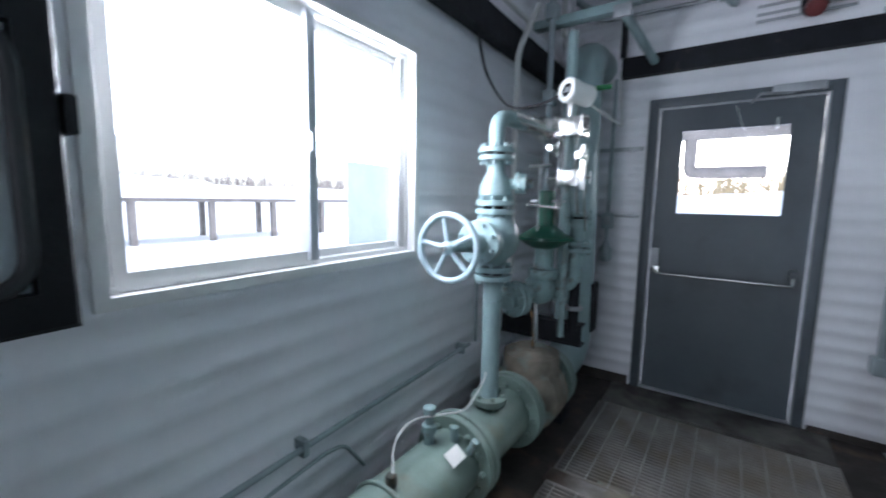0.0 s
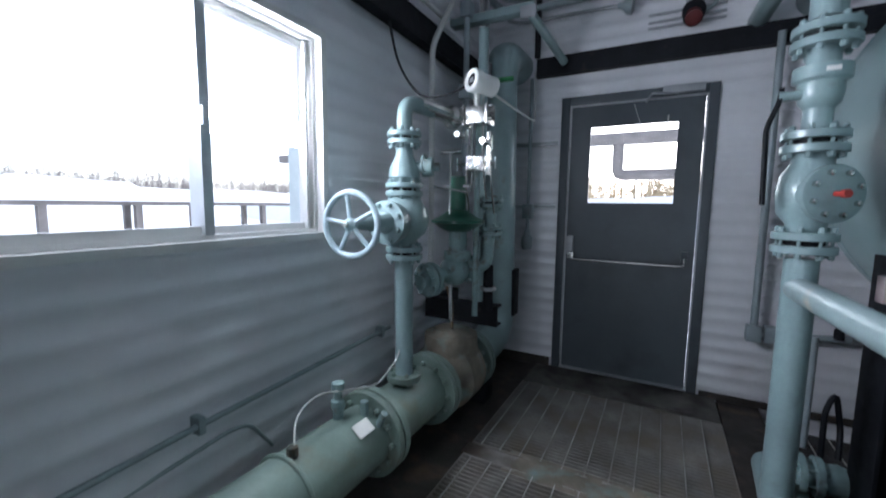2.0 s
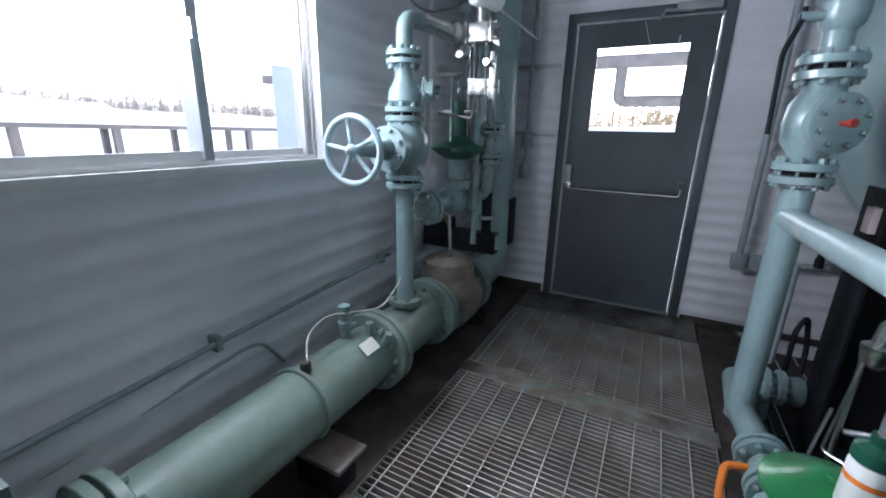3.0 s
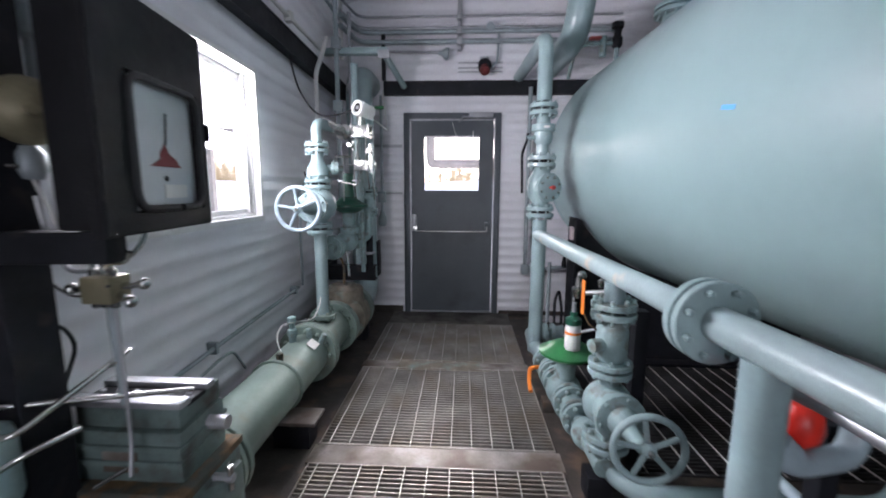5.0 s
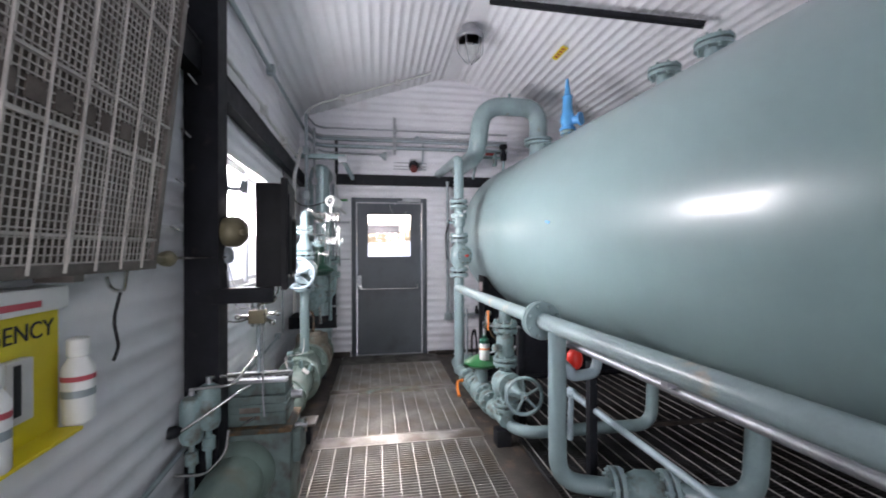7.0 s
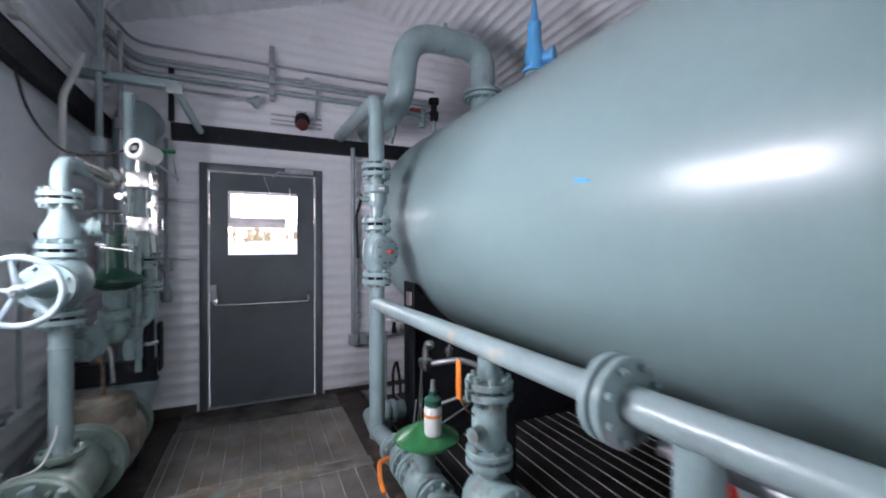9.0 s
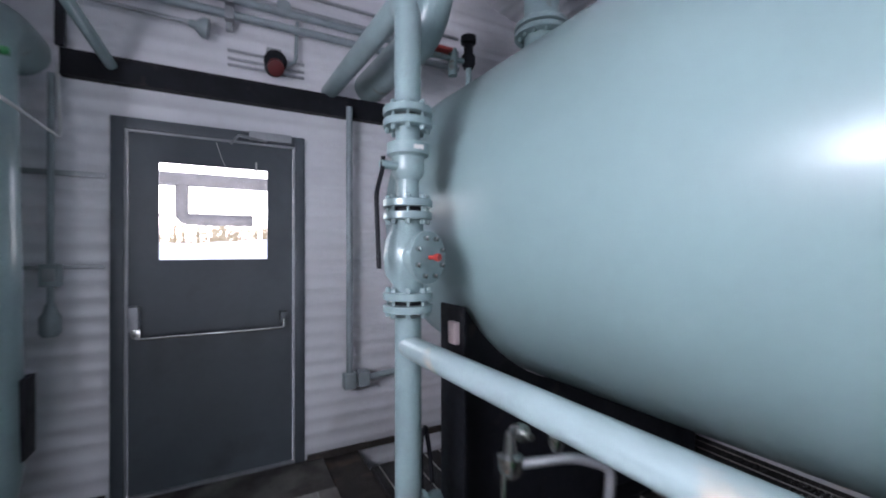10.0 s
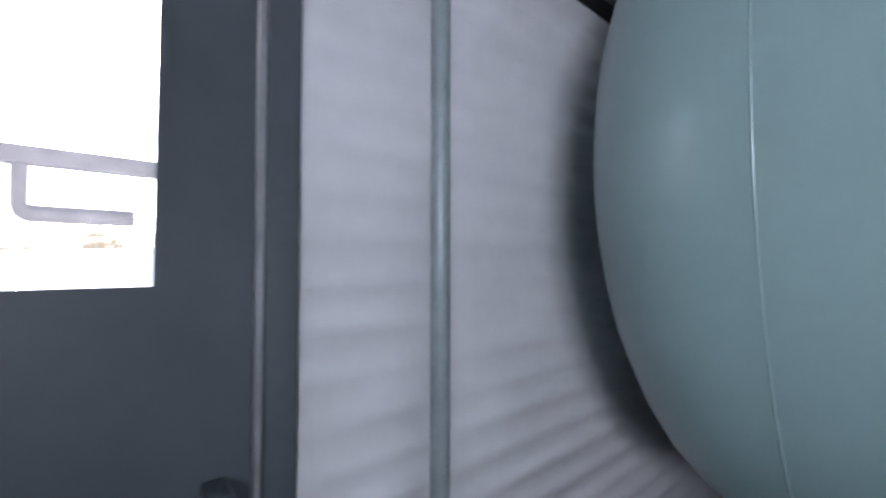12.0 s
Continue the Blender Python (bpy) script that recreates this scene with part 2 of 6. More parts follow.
    def ring(self, c, axis, R, r, n=36, k=10):
        c, a = Vector(c), Vector(axis).normalized()
        u = a.orthogonal().normalized()
        w = a.cross(u)
        v, f = [], []
        for i in range(n):
            t = 2 * math.pi * i / n
            d = u * math.cos(t) + w * math.sin(t)
            for j in range(k):
                s = 2 * math.pi * j / k
                v.append(c + d * (R + r * math.cos(s)) + a * r * math.sin(s))
        for i in range(n):
            for j in range(k):
                f.append((i * k + j, ((i + 1) % n) * k + j, ((i + 1) % n) * k + (j + 1) % k, i * k + (j + 1) % k))
        return self.add(v, f)

    def mesh(self, name, mat, base=(0, 0, 0), smooth=True):
        me = bpy.data.meshes.new(name)
        b = Vector(base)
        me.from_pydata([tuple(Vector(p) - b) for p in self.v], [], self.f)
        me.materials.append(mat)
        if smooth:
            me.shade_smooth()
            me.set_sharp_from_angle(angle=radians(38))
        me.update()
        return me


BASES = {}


def thing(name, base, label, category, group="", kind=""):
    ob = new(name)
    ob.location = base
    ob.empty_display_size = 0.05
    BASES[ob.name] = Vector(base)
    return tagged(ob, label, category, group, kind)


def part(name, shape, mat, parent, label="", smooth=True):
    base = BASES[parent.name]
    ob = new(name, shape.mesh(name, mat, base, smooth))
    ob.parent = parent
    BASES[ob.name] = base
    return tagged(ob, label)


def solid(name, shape, mat, label, category, group="", kind="", smooth=True):
    """A thing or piece of the setting made of one mesh."""
    zs = [p[2] for p in shape.v]
    base = Vector((sum(p[0] for p in shape.v) / len(zs), sum(p[1] for p in shape.v) / len(zs), min(zs)))
    ob = new(name, shape.mesh(name, mat, base, smooth))
    ob.location = base
    BASES[ob.name] = base
    return tagged(ob, label, category, group, kind)


BOLTS = {}


def bolts(parent, c, axis, R, n, r, length, mat, phase=0.0):
    """A circle of stud bolts with nuts at both ends, each an object on one shared mesh."""
    key = (round(r, 4), round(length, 4), mat.name)
    if key not in BOLTS:
        s = Shape()
        s.lathe((0, 0, -length / 2), (0, 0, 1), [(0, r * 0.6), (r * 0.4, r), (r * 1.8, r)], 6)
        s.lathe((0, 0, length / 2 - r * 1.8), (0, 0, 1), [(0, r), (r * 1.4, r), (r * 1.8, r * 0.6)], 6)
        s.cyl((0, 0, -length / 2 + r), (0, 0, length / 2 - r), r * 0.55, 6)
        BOLTS[key] = s.mesh("bolt", mat)
    a = Vector(axis).normalized()
    u = a.orthogonal().normalized()
    w = a.cross(u)
    q = a.to_track_quat("Z", "Y").to_matrix().to_4x4()
    for i in range(n):
        t = 2 * math.pi * (i + 0.5) / n + phase
        ob = new("bolt", BOLTS[key])
        ob.parent = parent
        p = Vector(c) + (u * math.cos(t) + w * math.sin(t)) * R - BASES[parent.name]
        ob.matrix_basis = Matrix.Translation(p) @ q


def flange_pair(parent, c, axis, R, t=0.028, gap=0.016, n=8, mat=None, bolt=0.011):
    mat = mat or TEAL
    a = Vector(axis).normalized()
    for sgn in (-1, 1):
        part("flange", Shape().disc(Vector(c) + a * sgn * (t + gap) / 2, a, R, t), mat, parent)
    part("gasket", Shape().disc(c, a, R * 0.62, gap + 0.002), BLACK, parent, "dark gasket between the flanges")
    bolts(parent, c, a, R * 0.8, n, bolt, 2 * t + gap + bolt * 3.6, mat)


def handwheel(parent, c, axis, R, rim, mat, spokes=5):
    a = Vector(axis).normalized()
    s = Shape().ring(c, a, R, rim)
    w = part("handwheel", s, mat, parent, "painted cast handwheel")
    part("hub", Shape().lathe(Vector(c) - a * 0.02, a, [(0, 0.02), (0.008, 0.026), (0.03, 0.026), (0.045, 0.014)], 16), mat, w)
    u = a.orthogonal().normalized()
    v = a.cross(u)
    for i in range(spokes):
        t = 2 * math.pi * i / spokes + 0.31
        d = u * math.cos(t) + v * math.sin(t)
        part("spoke", Shape().cyl(Vector(c) + d * 0.015, Vector(c) + d * R, rim * 0.75, 8), mat, w)
    part("nut", Shape().disc(Vector(c) + a * 0.03, a, 0.012, 0.02, 6), STEEL, w)
    return w


def corrugated(shape, side, plane, along0, along1, lo, hi, inward, pitch=0.1, depth=0.008):
    """Sheet with horizontal ribs. side 'x': a wall of constant x, running in y; 'y': the other way."""
    zs = []
    k = math.floor(lo / pitch)
    while k * pitch < hi:
        for f, d in ((0.0, 0.0), (0.42, 0.0), (0.58, 1.0), (0.84, 1.0)):
            z = (k + f) * pitch
            if lo < z < hi:
                zs.append((z, d))
        k += 1

    def depth_at(z):
        f = (z / pitch) % 1.0
        return 0.0 if f < 0.42 else (f - 0.42) / 0.16 if f < 0.58 else 1.0 if f < 0.84 else 1 - (f - 0.84) / 0.16
    zs = [(lo, depth_at(lo))] + zs + [(hi, depth_at(hi))]
    v = []
    for z, d in zs:
        p = plane + inward * d * depth
        for a in (along0, along1):
            v.append((p, a, z) if side == "x" else (a, p, z))
    f = [(2 * i, 2 * i + 1, 2 * i + 3, 2 * i + 2) for i in range(len(zs) - 1)]
    if (side == "x") != (inward > 0):
        f = [tuple(reversed(q)) for q in f]
    shape.add(v, f)
    return shape


# ---- the building ----
LX, RX, DY, BY = -0.62, 3.80, 0.0, -8.3
EAVE, RIDGE_X, RIDGE_Z = 3.28, 1.38, 3.95
SLOPE_L = (RIDGE_Z - EAVE) / (RIDGE_X - LX)
SLOPE_R = 0.34
EAVE_R = RIDGE_Z - SLOPE_R * (RX - RIDGE_X)
WIN = (-3.125, -1.98, 1.197, 2.08)
DOOR = (0.06, 0.984, 0.0, 2.13)


def wall(name, side, plane, inward, holes_grid, label, thick=0.14):
    s = Shape()
    for a0, a1, lo, hi in holes_grid:
        corrugated(s, side, plane, a0, a1, lo, hi, inward)
        p0, p1 = plane - inward * 0.006, plane - inward * thick
        if side == "x":
            s.box((p0, a0, lo), (p1, a1, hi))
        else:
            s.box((a0, p0, lo), (a1, p1, hi))
    return solid(name, s, WHITE_WALL, label, "wall", kind="structure")


wall("wall_west", "x", LX, 1, [(BY, WIN[0], -0.4, EAVE), (WIN[1], DY, -0.4, EAVE), (WIN[0], WIN[1], -0.4, WIN[2]), (WIN[0], WIN[1], WIN[3], EAVE)],
     "white ribbed sheet-metal wall with a sliding window")
wall("wall_east", "x", RX, -1, [(BY, DY, -0.4, EAVE_R)], "white ribbed sheet-metal wall behind the vessel")
wall("wall_north", "y", DY, -1, [(LX - 0.12, DOOR[0], -0.4, EAVE_R), (DOOR[1], RX, -0.4, EAVE_R), (DOOR[0], DOOR[1], DOOR[3], EAVE_R), (DOOR[0], DOOR[1], -0.4, -0.01)],
     "white ribbed end wall with a grey exit door")
# invented opening, out of view, that holds the fill lamp
BACKWIN = (-0.2, 1.2, 0.02, 2.12)
wall("wall_south", "y", BY, 1, [(LX, BACKWIN[0], -0.4, EAVE_R), (BACKWIN[1], RX, -0.4, EAVE_R), (BACKWIN[0], BACKWIN[1], -0.4, BACKWIN[2]), (BACKWIN[0], BACKWIN[1], BACKWIN[3], EAVE_R)],
     "white ribbed end wall with an added, unseen doorway")


def gable(name, y, inward):
    s = Shape()
    z, rows = EAVE_R, []
    while z < RIDGE_Z:
        rows.append(z)
        z += 0.025
    rows.append(RIDGE_Z - 0.002)
    v = []
    for z in rows:
        f = (z / 0.1) % 1.0
        d = 0.008 if 0.5 < f < 0.92 else 0.0
        x0 = LX - 0.1 + max(0, z - EAVE) / SLOPE_L
        x1 = RX - (z - EAVE_R) / SLOPE_R
        v += [(x0, y + inward * d, z), (max(x1, x0), y + inward * d, z)]
    s.add(v, [(2 * i, 2 * i + 1, 2 * i + 3, 2 * i + 2) for i in range(len(rows) - 1)])
    p = y - inward * 0.1
    s.add([(LX, p, EAVE_R), (RX, p, EAVE_R), (RIDGE_X, p, RIDGE_Z), (LX, p, EAVE)], [(0, 1, 2, 3)])
    solid(name, s, WHITE_WALL, "white ribbed gable above the end wall", "wall", kind="structure")


gable("wall_north_gable", DY, -1)
gable("wall_south_gable", BY, 1)

# ribbed roof lining: ribs run the length of the building
s = Shape()
for x0, x1, z0, z1 in ((LX - 0.12, RIDGE_X, EAVE - 0.12 * SLOPE_L, RIDGE_Z), (RIDGE_X, RX + 0.02, RIDGE_Z, EAVE_R)):
    L = math.hypot(x1 - x0, z1 - z0)
    nx, nz = (z1 - z0) / L, -(x1 - x0) / L
    n = int(L / 0.1)
    v = []
    for i in range(n + 1):
        for f, d in ((0, 0), (0.42, 0), (0.58, 0.010), (0.84, 0.010)):
            q = min((i + f) * 0.1 / L, 1)
            for y in (BY - 0.1, DY + 0.1):
                v.append((x0 + (x1 - x0) * q + nx * d, y, z0 + (z1 - z0) * q + nz * d))
    s.add(v, [(2 * i, 2 * i + 1, 2 * i + 3, 2 * i + 2) for i in range(len(v) // 2 - 1)])
    o = 0.03
    s.add([(x0 - nx * o, BY - 0.1, z0 - nz * o), (x1 - nx * o, BY - 0.1, z1 - nz * o), (x1 - nx * o, DY + 0.1, z1 - nz * o), (x0 - nx * o, DY + 0.1, z0 - nz * o),
           (x0 - nx * 0.15, BY - 0.1, z0 - nz * 0.15), (x1 - nx * 0.15, BY - 0.1, z1 - nz * 0.15), (x1 - nx * 0.15, DY + 0.1, z1 - nz * 0.15), (x0 - nx * 0.15, DY + 0.1, z0 - nz * 0.15)],
          [(0, 1, 2, 3), (4, 5, 6, 7), (0, 1, 5, 4), (1, 2, 6, 5), (2, 3, 7, 6), (3, 0, 4, 7)])
s.box((RIDGE_X - 0.09, BY, RIDGE_Z - 0.055), (RIDGE_X + 0.09, DY, RIDGE_Z - 0.045))
solid("ceiling", s, CEILING, "white ribbed sheet-metal gable ceiling with a ridge cap", "ceiling", kind="structure")

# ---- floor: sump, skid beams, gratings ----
# one near-black slab below all the gratings
solid("floor_sump", Shape().box((LX - 0.1, BY - 0.1, -0.5), (RX + 0.1, DY + 0.1, -0.4)), PIT, "near-black sump floor under the grating", "floor", kind="structure")


def grating(name, x0, x1, y0, y1, label, steel=None):
    steel = steel or GRATE
    g = thing(name, (x0, y0, -0.03), label, "floor grating", kind="structure")
    s = Shape()
    y = y0 + 0.012
    while y < y1:
        s.box((x0, y - 0.003, -0.03), (x1, y + 0.003, -0.002))
        y += 0.030
    for x in (x0, x1):
        s.box((x - 0.003, y0, -0.031), (x + 0.003, y1, -0.001))
    part("bearing_bars", s, steel, g, "", False)["kind"] = "stuff"
    s = Shape()
    x = x0 + 0.05
    while x < x1:
        s.box((x - 0.0024, y0, -0.008), (x + 0.0024, y1, 0.001))
        x += 0.112
    part("cross_rods", s, ROD, g, "bright worn cross rods", False)["kind"] = "stuff"
    for y in (y0, y1):
        part("end_bar", Shape().box((x0, y - 0.004, -0.032), (x1, y + 0.004, 0)), steel, g, "", False)


GL, GR = -0.12, 1.16
grating("floor_grating_1", GL, GR, -1.36, -0.42, "worn steel bar grating beside the exit door")
grating("floor_grating_2", GL, GR, -2.46, -1.48, "worn steel bar grating in the walkway")
for i, (y0, y1) in enumerate(((-4.4, -2.62), (-6.3, -4.41), (-8.3, -6.31))):
    grating("floor_grating_%d" % (3 + i), GL, GR, y0, y1, "worn steel bar grating in the walkway")
# bars under the vessel take the copy with shade painted in
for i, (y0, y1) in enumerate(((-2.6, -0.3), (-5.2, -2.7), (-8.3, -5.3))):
    grating("floor_grating_%d" % (6 + i), 1.42, RX - 0.02, y0, y1, "steel bar grating under the vessel, shade put into its colour", GRATE_SHADED)
for i, (y0, y1) in enumerate(((-2.615, -2.465), (-1.475, -1.365))):
    solid("floor_beam_%d" % (i + 1), Shape().box((GL - 0.02, y0, -0.2), (GR + 0.02, y1, -0.002), 0.004), BEAM_TOP, "scuffed flat steel beam between gratings", "floor beam", kind="structure")
solid("floor_beam_3", Shape().box((LX - 0.1, BY, -0.3), (GL - 0.01, DY, -0.012), 0.004), SKID, "dirty dark skid beam under the pipe run", "floor beam", kind="structure")
solid("floor_beam_4", Shape().box((GR + 0.01, BY, -0.3), (1.41, DY, -0.012), 0.004), SKID, "dirty brown skid beam beside the walkway", "floor beam", kind="structure")
for i, y in enumerate((-2.65, -5.25)):
    solid("floor_beam_%d" % (5 + i), Shape().box((1.43, y - 0.04, -0.2), (RX, y + 0.04, -0.003), 0.004), SKID, "dark cross beam under the vessel", "floor beam", kind="structure")
solid("floor_landing", Shape().box((LX + 0.5, -0.405, -0.1), (1.16, -0.005, 0.0), 0.004), LANDING, "muddy steel landing plate at the door sill", "floor", kind="structure")
solid("floor_mat", Shape().box((0.32, -0.40, 0.004), (1.02, -0.06, 0.014), 0.003), LANDING, "flat dirty plate lying at the door sill", "mat", kind="structure")
solid("baseboard", Shape().box((LX, -0.03, -0.01), (-0.02, -0.014, 0.07)), SKID, "dark dirty base strip along the end wall", "baseboard", kind="structure")
solid("baseboard_2", Shape().box((1.06, -0.03, -0.01), (RX, -0.014, 0.035)), SKID, "dark dirty base strip along the end wall", "baseboard", kind="structure")

# trodden mud and straw on the beam between the gratings
random.seed(5)
vv, ff = [], []
for i in range(41):
    for j in range(9):
        x, y = 0.10 + i * 0.02, -1.52 + j * 0.025
        e_ = min(i, 40 - i) / 8.0
        h_ = max(0.0, 0.55 * noise.noise((x * 9, y * 14, 2.0)) + 0.35 * noise.noise((x * 40, y * 40, 5.0)) + 0.35) * min(1, e_) * max(0, 1 - abs(y + 1.42) / 0.11)
        vv.append((x, y, -0.004 + 0.03 * h_))
for i in range(40):
    for j in range(8):
        ff.append((i * 9 + j, i * 9 + 9 + j, i * 9 + 10 + j, i * 9 + 1 + j))
solid("floor_mud", Shape().add(vv, ff), MUD, "trodden mud and straw on the floor beam", "mud", kind="stuff")

# ---- steel frame ----


def channel(shape, x0, x1, y0, y1, z0, z1, t=0.012, face="y"):
    """A beam with top and bottom flanges and a web."""
    shape.box((x0, y0, z1 - t), (x1, y1, z1)), shape.box((x0, y0, z0), (x1, y1, z0 + t))
    if face == "y":
        ym = y1 - t
        shape.box((x0, y0 + 0.004, z0 + t), (x1, y0 + 0.004 + t, z1 - t))
    else:
        shape.box((x1 - 0.004 - t, y0, z0 + t), (x1 - 0.004, y1, z1 - t))
    return shape


solid("beam_north", channel(Shape(), -0.2, RX, -0.075, -0.014, 2.36, 2.5), BLACK, "black painted steel girt across the end wall", "beam", kind="structure")
solid("beam_west", channel(Shape(), LX + 0.014, LX + 0.09, BY, -0.08, 2.31, 2.46, face="x"), BLACK, "black painted steel girt along the window wall", "beam", kind="structure")
col = thing("column_west", (-0.53, -3.55, -0.012), "black painted steel column against the window wall", "column", kind="structure")
part("flange", Shape().box((-0.605, -3.61, -0.012), (-0.595, -3.49, EAVE)), BLACK, col)
part("flange", Shape().box((-0.465, -3.61, -0.012), (-0.452, -3.49, EAVE)), BLACK, col)
part("web", Shape().box((-0.595, -3.607, -0.012), (-0.465, -3.595, EAVE)), BLACK, col)
col.location.x += 0.045
solid("beam_rafter", Shape().sweep([(1.42, -1.98, 3.835), (3.00, -2.785, 3.30)], 0.032, 0, 4), BLACK, "black steel brace under the ceiling", "beam", kind="structure")

# ---- window ----
w = thing("window_1", (LX, (WIN[0] + WIN[1]) / 2, WIN[2]), "white vinyl sliding window with a snowy view", "window", kind="structure")
y0, y1, z0, z1 = WIN


def frame_ring(xa, xb, y0, y1, z0, z1, wd):
    s = Shape()
    s.box((xa, y0, z0), (xb, y1, z0 + wd)), s.box((xa, y0, z1 - wd), (xb, y1, z1))
    s.box((xa, y0, z0 + wd), (xb, y0 + wd, z1 - wd)), s.box((xa, y1 - wd, z0 + wd), (xb, y1, z1 - wd))
    return s


part("window_frame", frame_ring(LX - 0.11, LX + 0.022, y0 - 0.012, y1 + 0.012, z0 - 0.012, z1 + 0.012, 0.03), VINYL, w, "", False)
part("inner_track", frame_ring(LX - 0.10, LX - 0.02, y0 + 0.019, y1 - 0.019, z0 + 0.019, z1 - 0.019, 0.016), VINYL, w, "", False)
sa = part("sash", frame_ring(LX - 0.045, LX - 0.015, y0 + 0.036, -2.50, z0 + 0.036, z1 - 0.036, 0.03), VINYL, w, "sliding sash", False)
part("meeting_stile", Shape().box((LX - 0.07, -2.548, z0 + 0.036), (LX + 0.006, -2.512, z1 - 0.036), 0.003), SASH, sa, "grey meeting stile")
part("sash", frame_ring(LX - 0.085, LX - 0.055, -2.52, y1 - 0.036, z0 + 0.036, z1 - 0.036, 0.026), VINYL, w, "fixed sash", False)
part("track_rib", Shape().box((LX - 0.05, y1 - 0.07, z0 + 0.04), (LX - 0.03, y1 - 0.055, z1 - 0.04)), VINYL, w)
part("latch", Shape().box((LX - 0.0, -2.545, 1.60), (LX + 0.018, -2.52, 1.66), 0.004), SASH, w, "grey latch")
for ya, yb, x in ((y0 + 0.06, -2.51, LX - 0.03), (-2.5, y1 - 0.06, LX - 0.07)):
    p = part("pane", Shape().box((x - 0.002, ya, z0 + 0.06), (x + 0.002, yb, z1 - 0.06)), GLASS, w, "clear glass pane", False)
    p.visible_shadow = False
# frame of the invented opening round the fill lamp
w2 = thing("unseen_doorway", (0.5, BY, BACKWIN[2]), "plain open doorway added out of view in the far end wall", "doorway", kind="structure")
s = Shape()
for a, b, c, d in ((BACKWIN[0], BACKWIN[1], BACKWIN[2], BACKWIN[2] + 0.04), (BACKWIN[0], BACKWIN[1], BACKWIN[3] - 0.04, BACKWIN[3]), (BACKWIN[0], BACKWIN[0] + 0.04, BACKWIN[2] + 0.04, BACKWIN[3] - 0.04), (BACKWIN[1] - 0.04, BACKWIN[1], BACKWIN[2] + 0.04, BACKWIN[3] - 0.04)):
    s.box((a, BY - 0.1, c), (b, BY + 0.02, d))
part("door_frame", s, DOOR_PAINT, w2, "", False)

# ---- door ----
d = thing("door_1", (0.52, 0, 0), "dark grey steel exit door with glass light and push bar", "door", kind="structure")
s = Shape()
s.box((0.0, -0.022, 0), (0.062, 0.1, 2.19), 0.004), s.box((0.982, -0.022, 0), (1.043, 0.1, 2.19), 0.004), s.box((0.062, -0.0215, 2.128), (0.982, 0.0995, 2.19), 0.004)
part("door_frame", s, DOOR_PAINT, d, "dark grey pressed steel frame")
part("door_stop", Shape().box((0.062, 0.0, 0.02), (0.074, 0.02, 2.128)).box((0.97, 0.0, 0.02), (0.982, 0.02, 2.128)).box((0.074, 0.0, 2.116), (0.97, 0.02, 2.128)), GALV, d, "pale weather strip", False)
GX0, GX1, GZ0, GZ1 = 0.22, 0.815, 1.37, 1.957
s = Shape()
s.box((0.076, 0.012, 0.015), (GX0, 0.055, 2.114)), s.box((GX1, 0.012, 0.015), (0.968, 0.055, 2.114))
s.box((GX0, 0.012, 0.015), (GX1, 0.055, GZ0)), s.box((GX0, 0.012, GZ1), (GX1, 0.055, 2.114))
leaf = part("leaf", s, DOOR_PAINT, d, "", False)
s = Shape()
s.box((GX0 - 0.012, 0.004, GZ0 - 0.012), (GX1 + 0.012, 0.012, GZ0 + 0.004)), s.box((GX0 - 0.012, 0.004, GZ1 - 0.004), (GX1 + 0.012, 0.012, GZ1 + 0.012))
s.box((GX0 - 0.012, 0.004, GZ0 + 0.004), (GX0 + 0.004, 0.012, GZ1 - 0.004)), s.box((GX1 - 0.004, 0.004, GZ0 + 0.004), (GX1 + 0.012, 0.012, GZ1 - 0.004))
part("glazing_bead", s, DOOR_PAINT, leaf, "", False)
p = part("pane", Shape().box((GX0, 0.03, GZ0), (GX1, 0.034, GZ1)), GLASS, leaf, "clear glass pane", False)
p.visible_shadow = False
bar = part("push_bar", Shape().sweep([(0.115, -0.03, 0.985), (0.13, -0.075, 0.93), (0.905, -0.075, 0.93), (0.905, -0.06, 0.985)], 0.009, 0.02, 10), STEEL, d, "bright steel crash bar")
part("latch_case", Shape().box((0.085, -0.05, 0.965), (0.135, 0.012, 1.11), 0.008), GALV, d, "steel latch case")
part("latch_head", Shape().box((0.10, -0.07, 0.93), (0.15, -0.02, 0.985), 0.008), STEEL, d)
part("bar_bracket", Shape().box((0.885, -0.065, 0.955), (0.925, 0.012, 1.03), 0.006), DOOR_PAINT, d)
part("door_closer", Shape().box((0.70, -0.055, 2.135), (0.955, -0.022, 2.19), 0.008), GALV, d, "grey hydraulic door closer")
part("closer_arm", Shape().sweep([(0.80, -0.06, 2.13), (0.64, -0.15, 2.125), (0.60, -0.03, 2.10)], 0.009, 0.0, 8), GALV, d, "steel closer arm")
part("cord", Shape().sweep([(0.52, 0.0, 2.1), (0.55, -0.008, 2.0), (0.58, -0.005, 1.93)], 0.002, 0.02, 6), CABLE, d, "thin hanging cord")
part("clip", Shape().box((0.74, -0.005, 1.93), (0.75, 0.008, 2.0)), CABLE, d)
part("threshold", Shape().box((0.062, -0.02, 0.002), (0.982, 0.1, 0.016), 0.003), GALV, d, "worn metal threshold")

# ---- horizontal vessel ----
VX, VY, VZ, VR, VB, VROT = 2.365, -0.555, 1.642, 0.94, 0.44, 0.042
VAX = Vector((VROT, -1, 0)).normalized()


def on_axis(y):
    return Vector((VX + VROT * (VY - y), y, VZ))


